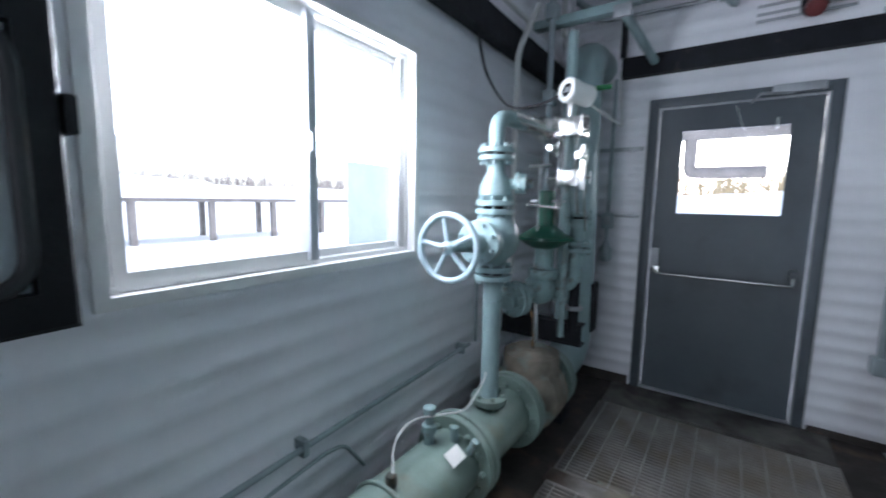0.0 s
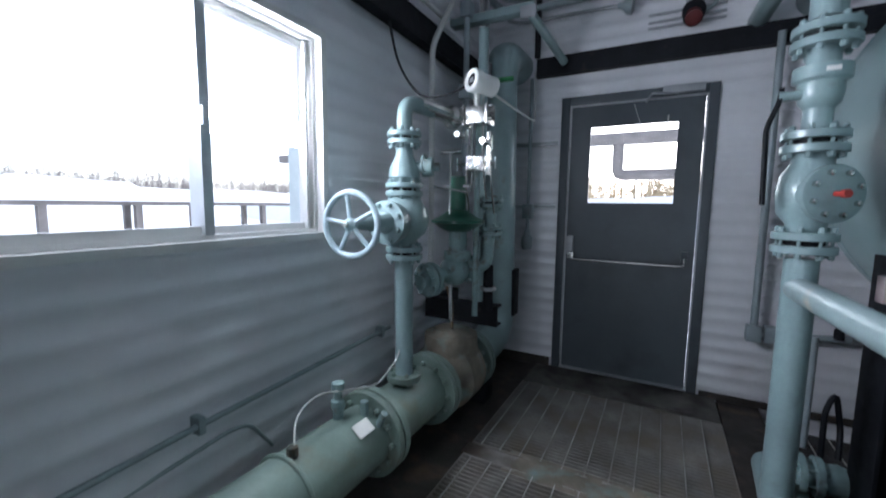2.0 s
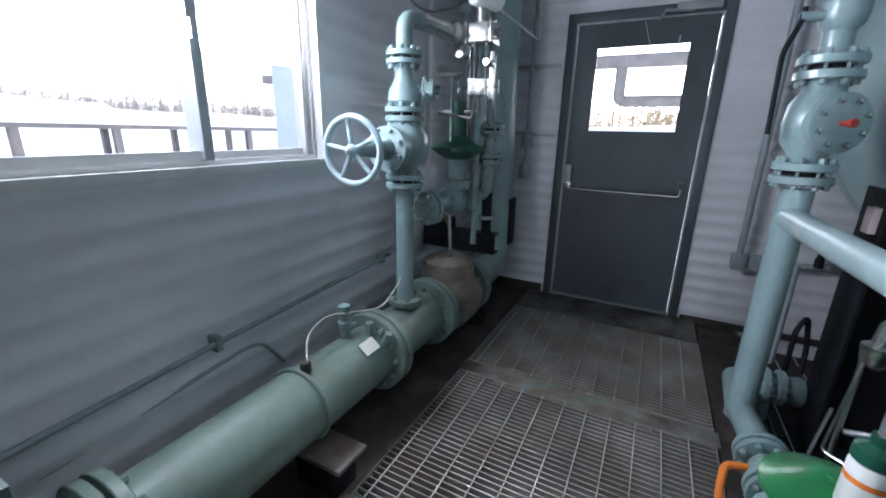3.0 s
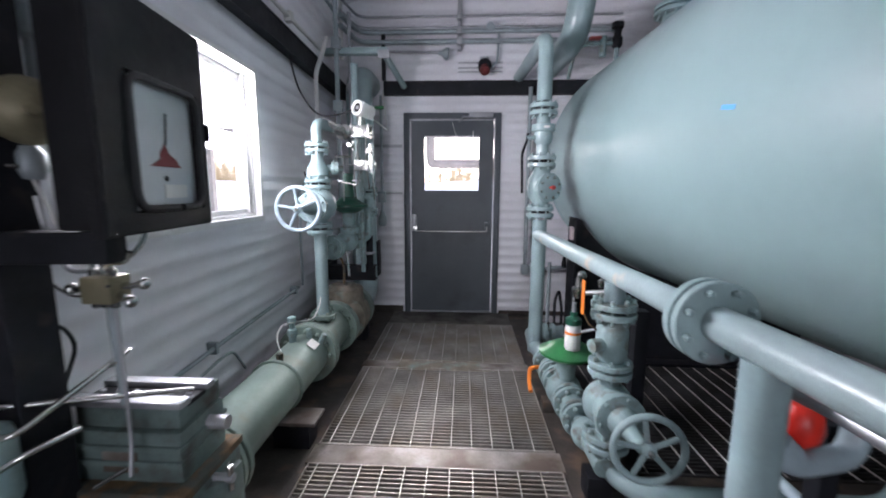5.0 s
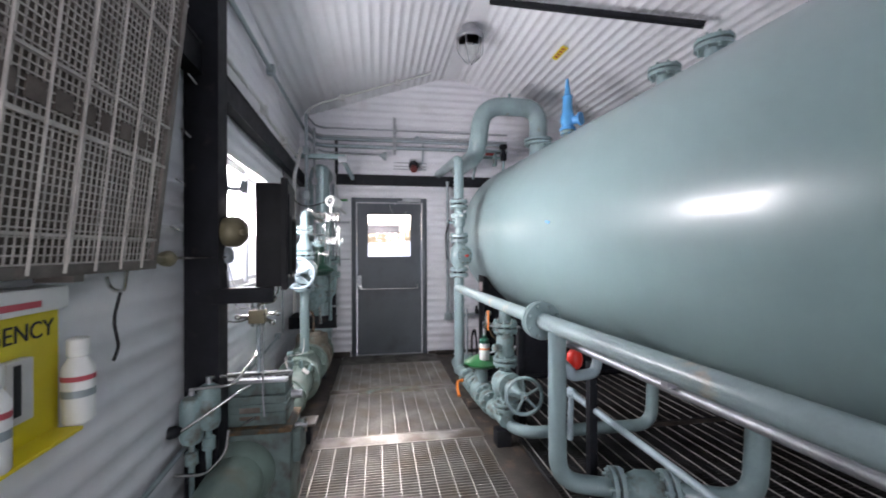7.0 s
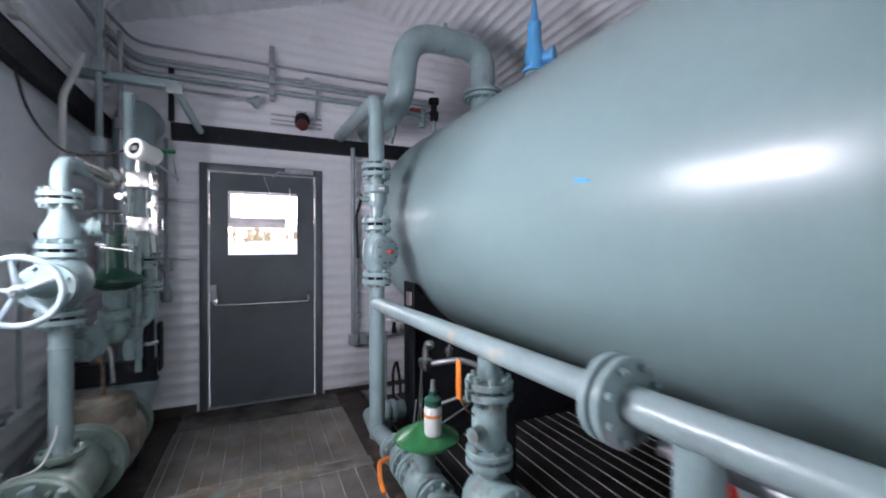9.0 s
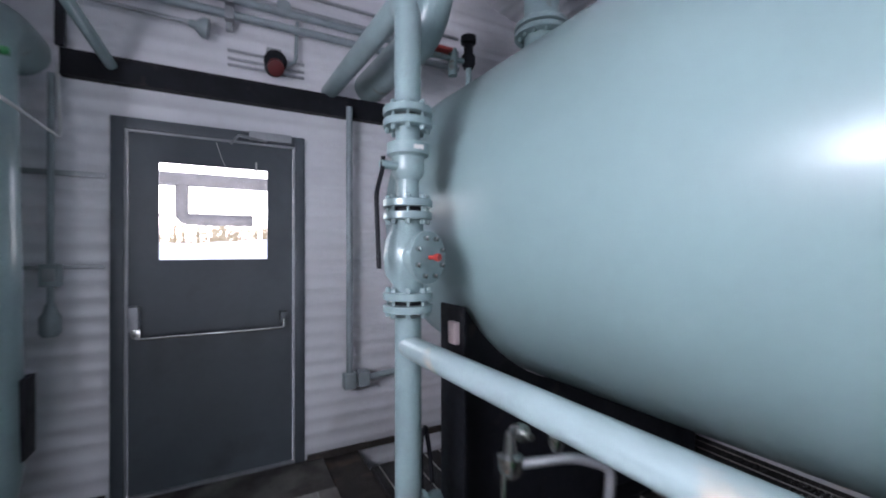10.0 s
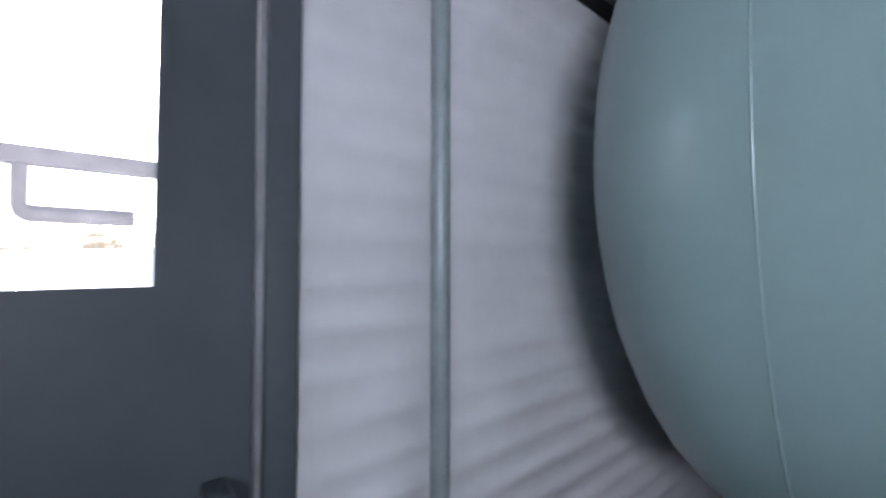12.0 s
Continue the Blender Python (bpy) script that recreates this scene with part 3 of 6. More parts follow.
v = thing("pressure_vessel", (VX + 0.15, -3.5, 0.0), "large grey-teal enamelled horizontal pressure vessel on saddles", "pressure vessel")
prof = [(-VB * math.sin(math.pi / 2 * (1 - k / 12)), max(VR * math.cos(math.pi / 2 * (1 - k / 12)), 0.01)) for k in range(13)]
prof += [(0.35 * k, VR) for k in range(1, 20)]
prof += [(6.65 + VB * math.sin(math.pi / 2 * k / 12), max(VR * math.cos(math.pi / 2 * k / 12), 0.01)) for k in range(1, 13)]
o = Vector((VX, VY, VZ))
shell = part("shell", Shape().lathe(o, VAX, prof, 96), VESSEL, v, "glossy grey-teal shell with rounded heads")
for h in (0.06,):
    part("weld_seam", Shape().ring(o + VAX * h, VAX, VR - 0.001, 0.003, 96, 6), VESSEL, v)
part("blue_tape", Shape().box((-0.035, -0.008, 0), (0.035, 0.008, 0.003), 0, Matrix.Translation(on_axis(-3.02) + Vector((-VR, 0, 0.015))) @ Matrix.Rotation(radians(-90), 4, "Y") @ Matrix.Rotation(radians(80), 4, "Z")), BLUE, v, "scrap of blue tape")
for y in (-1.22, -6.2):
    c = on_axis(y)
    s = Shape()
    n = 28
    vv, ff = [], []
    half = 0.87
    for i in range(n + 1):
        x = -half + 2 * half * i / n
        z = c.z - math.sqrt(max((VR + 0.006) ** 2 - x * x, 0))
        z = min(z, 1.17)
        for yy in (-0.012, 0.012):
            vv += [(c.x + x, y + yy, -0.002), (c.x + x, y + yy, z)]
    for i in range(n):
        a, b = 4 * i, 4 * i + 4
        ff += [(a, b, b + 1, a + 1), (a + 2, a + 3, b + 3, b + 2), (a + 1, b + 1, b + 3, a + 3), (a, a + 2, b + 2, b)]
    s.add(vv, ff)
    sad = part("saddle", s, BLACK, v, "black steel saddle plate", False)
    for x in (-half, half):
        part("saddle_flange", Shape().box((c.x + x - 0.008, y - 0.11, -0.002), (c.x + x + 0.008, y + 0.11, 1.17), 0.003), BLACK, sad)
    part("wear_strip", Shape().box((c.x - half, y - 0.12, -0.002), (c.x + half, y + 0.12, 0.02)), BLACK, sad)
c = on_axis(-1.22)
part("name_plate", Shape().box((c.x - 0.905, -1.30, 1.0), (c.x - 0.88, -1.235, 1.10), 0.003), PINK, v, "faded pink-white data plate on a bracket")
# top nozzles
for y, h, R in ((-2.945, 0.29, 0.115), (-3.385, 0.28, 0.115)):
    c = on_axis(y)
    top = 2.52 + h
    part("nozzle", Shape().cyl((c.x + 0.04, y, 2.5), (c.x + 0.04, y, top), 0.057, 20), TEAL, v)
    flange_pair(v, (c.x + 0.04, y, top), (0, 0, 1), R, 0.026, 0.012, 8)
c = on_axis(-0.93)
part("nozzle", Shape().cyl((2.33, -0.93, 2.38), (2.33, -0.93, 2.76), 0.11, 24), TEAL, v)

u = thing("overhead_pipe", (1.60, -0.93, 2.6), "thick grey-teal pipe looping from the vessel top to the wall", "pipe")
part("bend", Shape().sweep([(1.50, 0.0, 2.62), (1.56, -0.93, 2.62), (1.60, -0.93, 3.22), (2.33, -0.93, 3.22), (2.33, -0.93, 2.80)], 0.11, 0.36, 24, 10), TEAL, u)
flange_pair(u, (2.33, -0.93, 2.80), (0, 0, 1), 0.17, 0.03, 0.016, 12)
part("weldolet", Shape().cyl((1.96, -0.93, 3.3), (1.96, -0.93, 3.38), 0.018, 10), TEAL, u)

b = thing("relief_valve", (2.37, -1.64, 2.42), "sky-blue spring relief valve standing on the vessel", "valve")
part("neck", Shape().cyl((2.37, -1.64, 2.40), (2.37, -1.64, 2.70), 0.03, 16), TEAL, b)
part("inlet_flange", Shape().disc((2.37, -1.64, 2.72), (0, 0, 1), 0.075, 0.03), TEAL, b)
part("flange", Shape().disc((2.37, -1.64, 2.755), (0, 0, 1), 0.085, 0.03), BLUE, b)
bolts(b, (2.37, -1.64, 2.74), (0, 0, 1), 0.062, 6, 0.008, 0.09, BLUE)
part("body", Shape().lathe((2.37, -1.64, 2.77), (0, 0, 1), [(0, 0.055), (0.06, 0.075), (0.13, 0.07), (0.16, 0.058), (0.30, 0.048), (0.33, 0.055), (0.36, 0.034), (0.42, 0.024), (0.5, 0.016), (0.53, 0.006)], 20), BLUE, b)
part("outlet", Shape().lathe((2.40, -1.66, 2.84), (0.6, -0.8, 0), [(0, 0.045), (0.09, 0.045), (0.092, 0.07), (0.115, 0.07)], 18), BLUE, b)

# ---- pipe riser with valves beside the vessel ----
RXP, RYP = 1.23, -1.37
r = thing("valve_riser", (RXP, RYP, 0.0), "grey-teal pipe riser with check valve and ball valve", "pipe")
part("riser_pipe", Shape().sweep([(RXP, RYP, 0.12), (RXP, RYP, 1.16)], 0.054, 0, 20), TEAL, r)
part("upper_pipe", Shape().sweep([(RXP, RYP, 2.02), (RXP, RYP, 2.46), (1.21, -0.0, 2.54)], 0.054, 0.12, 20, 8), TEAL, r)
for z in (1.22, 1.59, 1.96):
    flange_pair(r, (RXP, RYP, z), (0, 0, 1), 0.1, 0.03, 0.02, 8)
part("check_valve_body", Shape().lathe((RXP, RYP, 1.26), (0, 0, 1), [(0, 0.058), (0.03, 0.062), (0.07, 0.092), (0.14, 0.10), (0.21, 0.092), (0.25, 0.066), (0.29, 0.06)], 28), TEAL, r)
cv = Vector((0.40, -0.92, 0)).normalized()
cc = Vector((RXP, RYP, 1.40))
part("cover_neck", Shape().lathe(cc, cv, [(0.02, 0.085), (0.09, 0.085)], 24), TEAL, r)
cover = part("cover", Shape().lathe(cc + cv * 0.085, cv, [(0, 0.098), (0.004, 0.103), (0.026, 0.103), (0.03, 0.096)], 28), TEAL, r, "round bolted cover")
bolts(r, cc + cv * 0.108, cv, 0.078, 8, 0.010, 0.05, STEEL)
part("red_mark", Shape().disc(cc + cv * 0.117 + Vector((-0.02, 0, -0.01)), cv, 0.03, 0.004, 7), DARK_RED, r, "splash of red paint")
part("stem", Shape().lathe(cc + cv * 0.11, cv, [(0, 0.009), (0.035, 0.009), (0.037, 0.015), (0.055, 0.015)], 8), DARK_RED, r, "red painted stem")
part("ball_valve_body", Shape().lathe((RXP, RYP, 1.63), (0, 0, 1), [(0, 0.045), (0.08, 0.045), (0.10, 0.062), (0.13, 0.068), (0.17, 0.068), (0.18, 0.085), (0.225, 0.085), (0.235, 0.05), (0.29, 0.05)], 28), TEAL, r)
hv = part("lever_stem", Shape().cyl((RXP - 0.05, RYP - 0.02, 1.76), (RXP - 0.125, RYP - 0.03, 1.76), 0.018, 12), TEAL, r)
part("lever", Shape().sweep([(RXP - 0.115, RYP - 0.03, 1.79), (RXP - 0.12, RYP - 0.035, 1.74), (RXP - 0.16, RYP - 0.08, 1.64), (RXP - 0.15, RYP - 0.08, 1.36)], 0.009, 0.03, 10), BLACK, r, "black bent steel lever")
part("plate_text", Shape().box((-0.02, -0.0, -0.008), (0.02, 0.002, 0.008), 0, Matrix.Translation((RXP + 0.01, RYP - 0.087, 1.83))), PAPER, r)
part("base_tee", Shape().sweep([(RXP + 0.02, RYP + 0.28, 0.16), (RXP - 0.0, RYP, 0.16), (RXP + 0.03, RYP - 0.3, 0.17)], 0.056, 0.0, 20), TEAL, r)
part("end_cap", Shape().ball((RXP + 0.02, RYP + 0.28, 0.16), 0.056, 18), TEAL, r)

# ---- long rail pipe ----
def rail_x(y):
    return 1.222 + 0.056 * (-1.38 - y)


t = thing("rail_pipe", (1.33, -3.5, 0.05), "long grey-teal horizontal pipe on a bent pipe post", "pipe")
part("pipe", Shape().sweep([(rail_x(-1.38), -1.39, 1.045), (rail_x(-3.30), -3.30, 1.03)], 0.045, 0, 20), TEAL_RAIL, t, "pipe with worn paint")
flange_pair(t, (rail_x(-3.36), -3.36, 1.03), (rail_x(-4) - rail_x(-3), -1, 0), 0.115, 0.028, 0.012, 8)
part("pipe", Shape().sweep([(rail_x(-3.38), -3.38, 1.03), (rail_x(-8.2), -8.2, 1.03)], 0.049, 0, 20), TEAL_RAIL, t)
PX, PY = rail_x(-3.56), -3.56
part("post", Shape().sweep([(PX, PY, 1.0), (PX, PY, 0.16), (PX + 0.34, PY - 0.10, 0.14)], 0.050, 0.14, 20, 8), TEAL, t)
flange_pair(t, (PX + 0.30, PY - 0.09, 0.145), (1, -0.28, 0), 0.11, 0.026, 0.014, 8)
part("valve_body", Shape().lathe((PX + 0.32, PY - 0.095, 0.145), (1, -0.28, 0), [(0, 0.06), (0.03, 0.07), (0.09, 0.098), (0.17, 0.098), (0.22, 0.07), (0.24, 0.06)], 24), TEAL_WORN, t)
flange_pair(t, (PX + 0.56, PY - 0.165, 0.145), (1, -0.28, 0), 0.11, 0.026, 0.014, 8)
part("under_pipe", Shape().sweep([(PX + 0.58, PY - 0.17, 0.145), (2.26, -3.90, 0.145), (2.29, -3.91, 0.72)], 0.057, 0.16, 20, 8), TEAL, t)
# small branch with the red cap
part("branch", Shape().sweep([(PX + 0.04, PY, 0.80), (PX + 0.09, PY + 0.01, 0.74), (PX + 0.26, PY + 0.05, 0.74), (PX + 0.28, PY + 0.06, 0.83)], 0.030, 0.045, 14), TEAL_LIGHT, t)
part("branch_collar", Shape().cyl((PX + 0.03, PY, 0.81), (PX + 0.075, PY, 0.765), 0.038, 14), TEAL_LIGHT, t)
part("cap_ball", Shape().lathe((PX + 0.125, PY + 0.04, 0.775), (0, 0, 1), [(0, 0.022), (0.02, 0.040), (0.05, 0.046), (0.085, 0.042), (0.105, 0.028), (0.11, 0.008)], 16), RED, t, "bright red rounded cap")
# parallel tubes
tb = thing("rail_tube", (1.5, -5.0, 0.86), "thin galvanised tube running below the pipe", "pipe")
part("tube", Shape().sweep([(PX + 0.06, -3.42, 0.92), (PX + 0.10, -3.6, 0.92), (rail_x(-8.2) + 0.10, -8.2, 0.90)], 0.021, 0.03, 12), GALV, tb)
for y in (-4.3, -5.6):
    part("clamp", Shape().box((rail_x(y) + 0.05, y - 0.02, 0.93), (rail_x(y) + 0.13, y + 0.02, 0.975), 0.004), GALV, tb)
tb = thing("drain_tube", (1.66, -3.2, 0.49), "thin grey-teal drain line with a union at its end", "pipe")
part("tube", Shape().sweep([(1.63, -3.18, 0.50), (1.68, -4.1, 0.46), (1.70, -5.6, 0.42)], 0.019, 0.05, 12), TEAL_LIGHT, tb)
part("union", Shape().lathe((1.628, -3.13, 0.50), (0.04, -1, 0), [(0, 0.03), (0.03, 0.036), (0.05, 0.036), (0.055, 0.026), (0.08, 0.026)], 8), TEAL_LIGHT, tb)
part("stub", Shape().sweep([(1.63, -3.16, 0.50), (1.63, -3.14, 0.18)], 0.019, 0, 10), TEAL_LIGHT, tb)
sp = thing("support_post", (1.63, -3.42, 0.0), "black square steel support post under the piping", "post")
part("post", Shape().box((1.605, -3.445, 0.0), (1.655, -3.395, 0.78), 0.004), BLACK, sp)
part("foot_plate", Shape().box((1.56, -3.48, 0.0), (1.70, -3.36, 0.012), 0.003), BLACK, sp)
sp2 = thing("support_post", (1.42, -2.62, 0.0), "black steel support post behind the control valve", "post")
part("post", Shape().box((1.44, -2.66, 0.0), (1.50, -2.60, 0.84), 0.004), BLACK, sp2)

# ---- low control valve train ----
k = thing("control_valve_train", (1.27, -2.2, 0.0), "grey-teal control valve train with green diaphragm actuator", "valve")
part("pipe", Shape().sweep([(1.26, -1.66, 0.17), (1.27, -2.85, 0.2)], 0.043, 0, 18), TEAL_WORN, k)
flange_pair(k, (1.255, -1.70, 0.17), (0, 1, 0), 0.092, 0.026, 0.014, 8, TEAL_WORN, 0.012)
part("ball_valve", Shape().ball((1.26, -1.80, 0.175), 0.07, 18), TEAL_WORN, k)
flange_pair(k, (1.262, -1.90, 0.18), (0, 1, 0), 0.096, 0.026, 0.014, 8, TEAL_WORN, 0.012)
part("orange_lever", Shape().sweep([(1.20, -1.80, 0.18), (1.12, -1.82, 0.18), (1.10, -1.92, 0.13), (1.10, -2.0, 0.10)], 0.014, 0.03, 8), ORANGE, k, "orange bent valve lever")
part("valve_globe", Shape().ball((1.265, -2.16, 0.20), 0.105, 22), TEAL_WORN, k)
flange_pair(k, (1.265, -2.03, 0.19), (0, 1, 0), 0.10, 0.026, 0.014, 8, TEAL_WORN, 0.012)
flange_pair(k, (1.268, -2.30, 0.20), (0, 1, 0), 0.10, 0.026, 0.014, 8, TEAL_WORN, 0.012)
part("bonnet", Shape().cyl((1.268, -2.17, 0.26), (1.268, -2.17, 0.42), 0.055, 18), TEAL_WORN, k)
dia = part("diaphragm_case", Shape().lathe((1.262, -2.22, 0.415), (0, 0, 1), [(0, 0.06), (0.02, 0.12), (0.042, 0.15), (0.046, 0.162), (0.058, 0.162), (0.062, 0.15), (0.085, 0.115), (0.11, 0.07), (0.12, 0.03)], 32), GREEN, k, "bright green diaphragm housing")
part("cylinder", Shape().cyl((1.262, -2.22, 0.51), (1.262, -2.22, 0.545), 0.035, 18), GREEN, dia)
can = thing("lubricant_canister", (1.265, -2.29, 0.51), "white canister with green top standing on the actuator", "canister")
part("body", Shape().lathe((1.265, -2.29, 0.51), (0, 0, 1), [(0, 0.04), (0.004, 0.043), (0.13, 0.043), (0.14, 0.04)], 20), WHITE, can)
part("shoulder", Shape().lathe((1.265, -2.29, 0.655), (0, 0, 1), [(0, 0.043), (0.03, 0.042), (0.045, 0.02), (0.068, 0.02)], 20), DARK_GREEN, can, "dark green top")
part("valve_stem", Shape().cyl((1.265, -2.29, 0.72), (1.265, -2.29, 0.775), 0.012, 10), GALV, can)
part("print_band", Shape().lathe((1.265, -2.29, 0.60), (0, 0, 1), [(0, 0.0434), (0.014, 0.0434)], 20), ORANGE, can, "orange printed band")
flange_pair(k, (1.27, -2.46, 0.20), (0, 1, 0), 0.092, 0.026, 0.014, 8, TEAL_WORN, 0.012)
part("reducer", Shape().lathe((1.268, -2.34, 0.2), (0, -1, 0), [(0, 0.07), (0.09, 0.05)], 18), TEAL_WORN, k)
part("tag_strip", Shape().box((1.157, -2.805, 0.865), (1.163, -2.770, 1.01), 0.002), ORANGE, k, "upright flat orange handle")
part("tag_wire", Shape().sweep([(1.16, -2.79, 0.88), (1.19, -2.785, 0.82), (1.23, -2.78, 0.79)], 0.004, 0.02, 6), RUST, k)
part("bottom_valve", Shape().ball((1.275, -2.60, 0.2), 0.08, 18), TEAL_WORN, k)
# bypass gate valve under the rail
g = thing("bypass_valve", (1.29, -2.78, 0.1), "grey-teal gate valve with handwheel below the rail", "valve")
GX = 1.292
part("drop_pipe", Shape().cyl((GX, -2.78, 0.46), (GX, -2.78, 1.0), 0.043, 18), TEAL, g)
flange_pair(g, (GX, -2.78, 0.885), (0, 0, 1), 0.092, 0.026, 0.014, 8, TEAL_WORN, 0.012)
part("strainer_body", Shape().lathe((GX, -2.78, 0.66), (0, 0, 1), [(0, 0.05), (0.03, 0.066), (0.14, 0.066), (0.18, 0.045)], 20), TEAL_WORN, g)
flange_pair(g, (GX, -2.78, 0.63), (0, 0, 1), 0.09, 0.024, 0.012, 6, TEAL_WORN, 0.010)
part("side_boss", Shape().cyl((GX - 0.03, -2.80, 0.74), (GX - 0.10, -2.83, 0.74), 0.028, 12), TEAL_WORN, g)
part("body", Shape().ball((GX, -2.78, 0.46), 0.105, 22), TEAL_WORN, g)
part("bonnet", Shape().lathe((GX, -2.82, 0.47), (0, -1, 0.06), [(0, 0.085), (0.08, 0.085), (0.085, 0.10), (0.12, 0.10), (0.13, 0.06), (0.2, 0.035), (0.32, 0.022)], 22), TEAL_WORN, g)
bolts(g, (GX, -2.92, 0.476), (0, -1, 0.06), 0.085, 6, 0.010, 0.06, TEAL_WORN)
handwheel(g, (GX + 0.015, -3.14, 0.49), (-0.1, -1, 0.06), 0.118, 0.013, TEAL, 5)
flange_pair(g, (GX, -2.78, 0.30), (0, 0, 1), 0.10, 0.026, 0.014, 8, TEAL_WORN, 0.012)
part("foot_bend", Shape().sweep([(GX, -2.78, 0.36), (GX, -2.80, 0.16), (1.40, -2.94, 0.15), (2.37, -2.96, 0.15), (2.40, -2.96, 0.75)], 0.043, 0.13, 18, 8), TEAL, g, "pipe bending under the vessel")
solid("timber_block", Shape().box((1.225, -2.80, -0.012), (1.335, -2.69, 0.11), 0.006), BLACK, "black dirty timber block under the pipe bend", "block", "timber blocks")
solid("timber_block", Shape().box((1.17, -2.06, -0.012), (1.35, -1.96, 0.06), 0.006), SKID, "dark dirty timber block under the valve train", "block", "timber blocks")
# instrument cluster behind the rail
ic = thing("regulator_cluster", (1.48, -1.75, 0.0), "small regulator with copper and steel tubing beside the saddle", "regulator")
part("stand_pipe", Shape().sweep([(1.40, -1.78, 0.0), (1.40, -1.78, 0.72)], 0.009, 0, 8), STEEL, ic)
part("regulator", Shape().lathe((1.43, -1.78, 0.66), (0, 0, 1), [(0, 0.02), (0.02, 0.04), (0.06, 0.045), (0.075, 0.045), (0.085, 0.025), (0.15, 0.018), (0.16, 0.008)], 16), STEEL, ic, "bright regulator body")
part("tubing", Shape().sweep([(1.43, -1.78, 0.70), (1.60, -1.90, 0.74), (1.72, -1.95, 0.70), (1.70, -1.95, 0.52), (1.62, -1.92, 0.5)], 0.018, 0.04, 10), GALV, ic)
part("tubing", Shape().sweep([(1.40, -1.79, 0.70), (1.36, -1.82, 0.35), (1.44, -1.9, 0.35), (1.66, -1.92, 0.46)], 0.006, 0.02, 8), STEEL, ic)
part("tubing", Shape().sweep([(1.36, -1.80, 0.5), (1.30, -1.9, 0.35), (1.34, -2.05, 0.30)], 0.006, 0.03, 8), STEEL, ic)
part("valve_head", Shape().lathe((1.43, -1.80, 0.83), (0, -1, 0.1), [(0, 0.02), (0.03, 0.03), (0.05, 0.03), (0.055, 0.012), (0.09, 0.012)], 10), STEEL, ic)
part("valve_head", Shape().lathe((1.55, -1.87, 0.76), (0, 0, 1), [(0, 0.016), (0.02, 0.026), (0.05, 0.026), (0.06, 0.010), (0.11, 0.010)], 10), STEEL, ic)
part("cross_arm", Shape().cyl((1.41, -1.79, 0.42), (1.60, -1.88, 0.50), 0.011, 10), GALV, ic)
part("copper_fitting", Shape().lathe((1.62, -1.90, 0.48), (1, 0.2, 0), [(0, 0.018), (0.03, 0.024), (0.06, 0.018)], 8), BRASS, ic)
fl = thing("floor_valve", (1.42, -1.2, 0.0), "small grey flanged valve near the floor by the saddle", "valve")
part("body", Shape().lathe((1.30, -1.10, 0.17), (1, 0, 0), [(0, 0.045), (0.05, 0.045), (0.052, 0.085), (0.078, 0.085), (0.08, 0.05), (0.11, 0.05), (0.112, 0.085), (0.138, 0.085), (0.14, 0.06), (0.2, 0.07), (0.26, 0.05)], 22), TEAL_WORN, fl)
bolts(fl, (1.395, -1.10, 0.17), (1, 0, 0), 0.066, 6, 0.009, 0.11, TEAL_WORN)
part("support_leg", Shape().box((1.36, -1.13, -0.012), (1.40, -1.07, 0.1)), TEAL_WORN, fl)
part("loop_handle", Shape().sweep([(1.46, -1.0, 0.2), (1.46, -0.99, 0.44), (1.50, -0.96, 0.52), (1.53, -0.96, 0.34), (1.52, -1.0, 0.22)], 0.012, 0.05, 8), BLACK, fl, "black loop of hose")
part("grey_pipe", Shape().sweep([(1.42, -0.9, 0.2), (1.42, -0.9, 0.75)], 0.017, 0, 10), CONDUIT, fl)

# ---- main pipe run under the window ----
MX, MZ, MR = -0.34, 0.33, 0.137
mp = thing("main_pipe", (MX, -3.0, -0.012), "thick olive-teal pipe run along the window wall", "pipe")
part("run", Shape().sweep([(MX, -3.1, MZ), (MX, -0.98, MZ)], MR, 0, 32), TEAL_OLD, mp)
part("rear_run", Shape().sweep([(MX + 0.16, -8.2, MZ), (MX, -3.6, MZ)], MR, 0, 32), TEAL_OLD, mp)
for y, R, n in ((-2.0, 0.192, 12), (-1.50, 0.195, 12), (-1.0, 0.2, 12)):
    flange_pair(mp, (MX, y, MZ), (0, 1, 0), R, 0.036, 0.010, n, TEAL_OLD, 0.013)
part("valve_body", Shape().lathe((MX, -1.42, MZ), (0, 1, 0), [(0, 0.14), (0.05, 0.15), (0.10, 0.205), (0.28, 0.205), (0.34, 0.15), (0.40, 0.14)], 26), MUD, mp, "dirt-caked valve body")
part("valve_top", Shape().lathe((MX, -1.22, MZ), (0, 0, 1), [(0.1, 0.17), (0.24, 0.16), (0.25, 0.12), (0.27, 0.1)], 22), MUD, mp)
part("corner_bend", Shape().sweep([(MX, -0.97, MZ), (MX - 0.0, -0.42, MZ), (-0.375, -0.42, 2.46), (-0.375, 0.06, 2.47)], 0.128, 0.26, 28, 10), TEAL, mp, "teal pipe rising up the corner")
part("gusset", Shape().box((-0.235, -0.45, 0.5), (-0.205, -0.33, 0.86), 0.004), BLACK, mp, "black clamp plate")
part("saddle_strap", Shape().ring((MX, -2.47, MZ), (0, 1, 0), MR + 0.004, 0.010, 40, 8), TEAL_OLD, mp, "round strap with red nut")
part("strap_nut", Shape().lathe((MX + 0.02, -2.45, MZ + MR), (0, 0, 1), [(0, 0.02), (0.04, 0.02), (0.045, 0.012)], 6), RUST, mp)
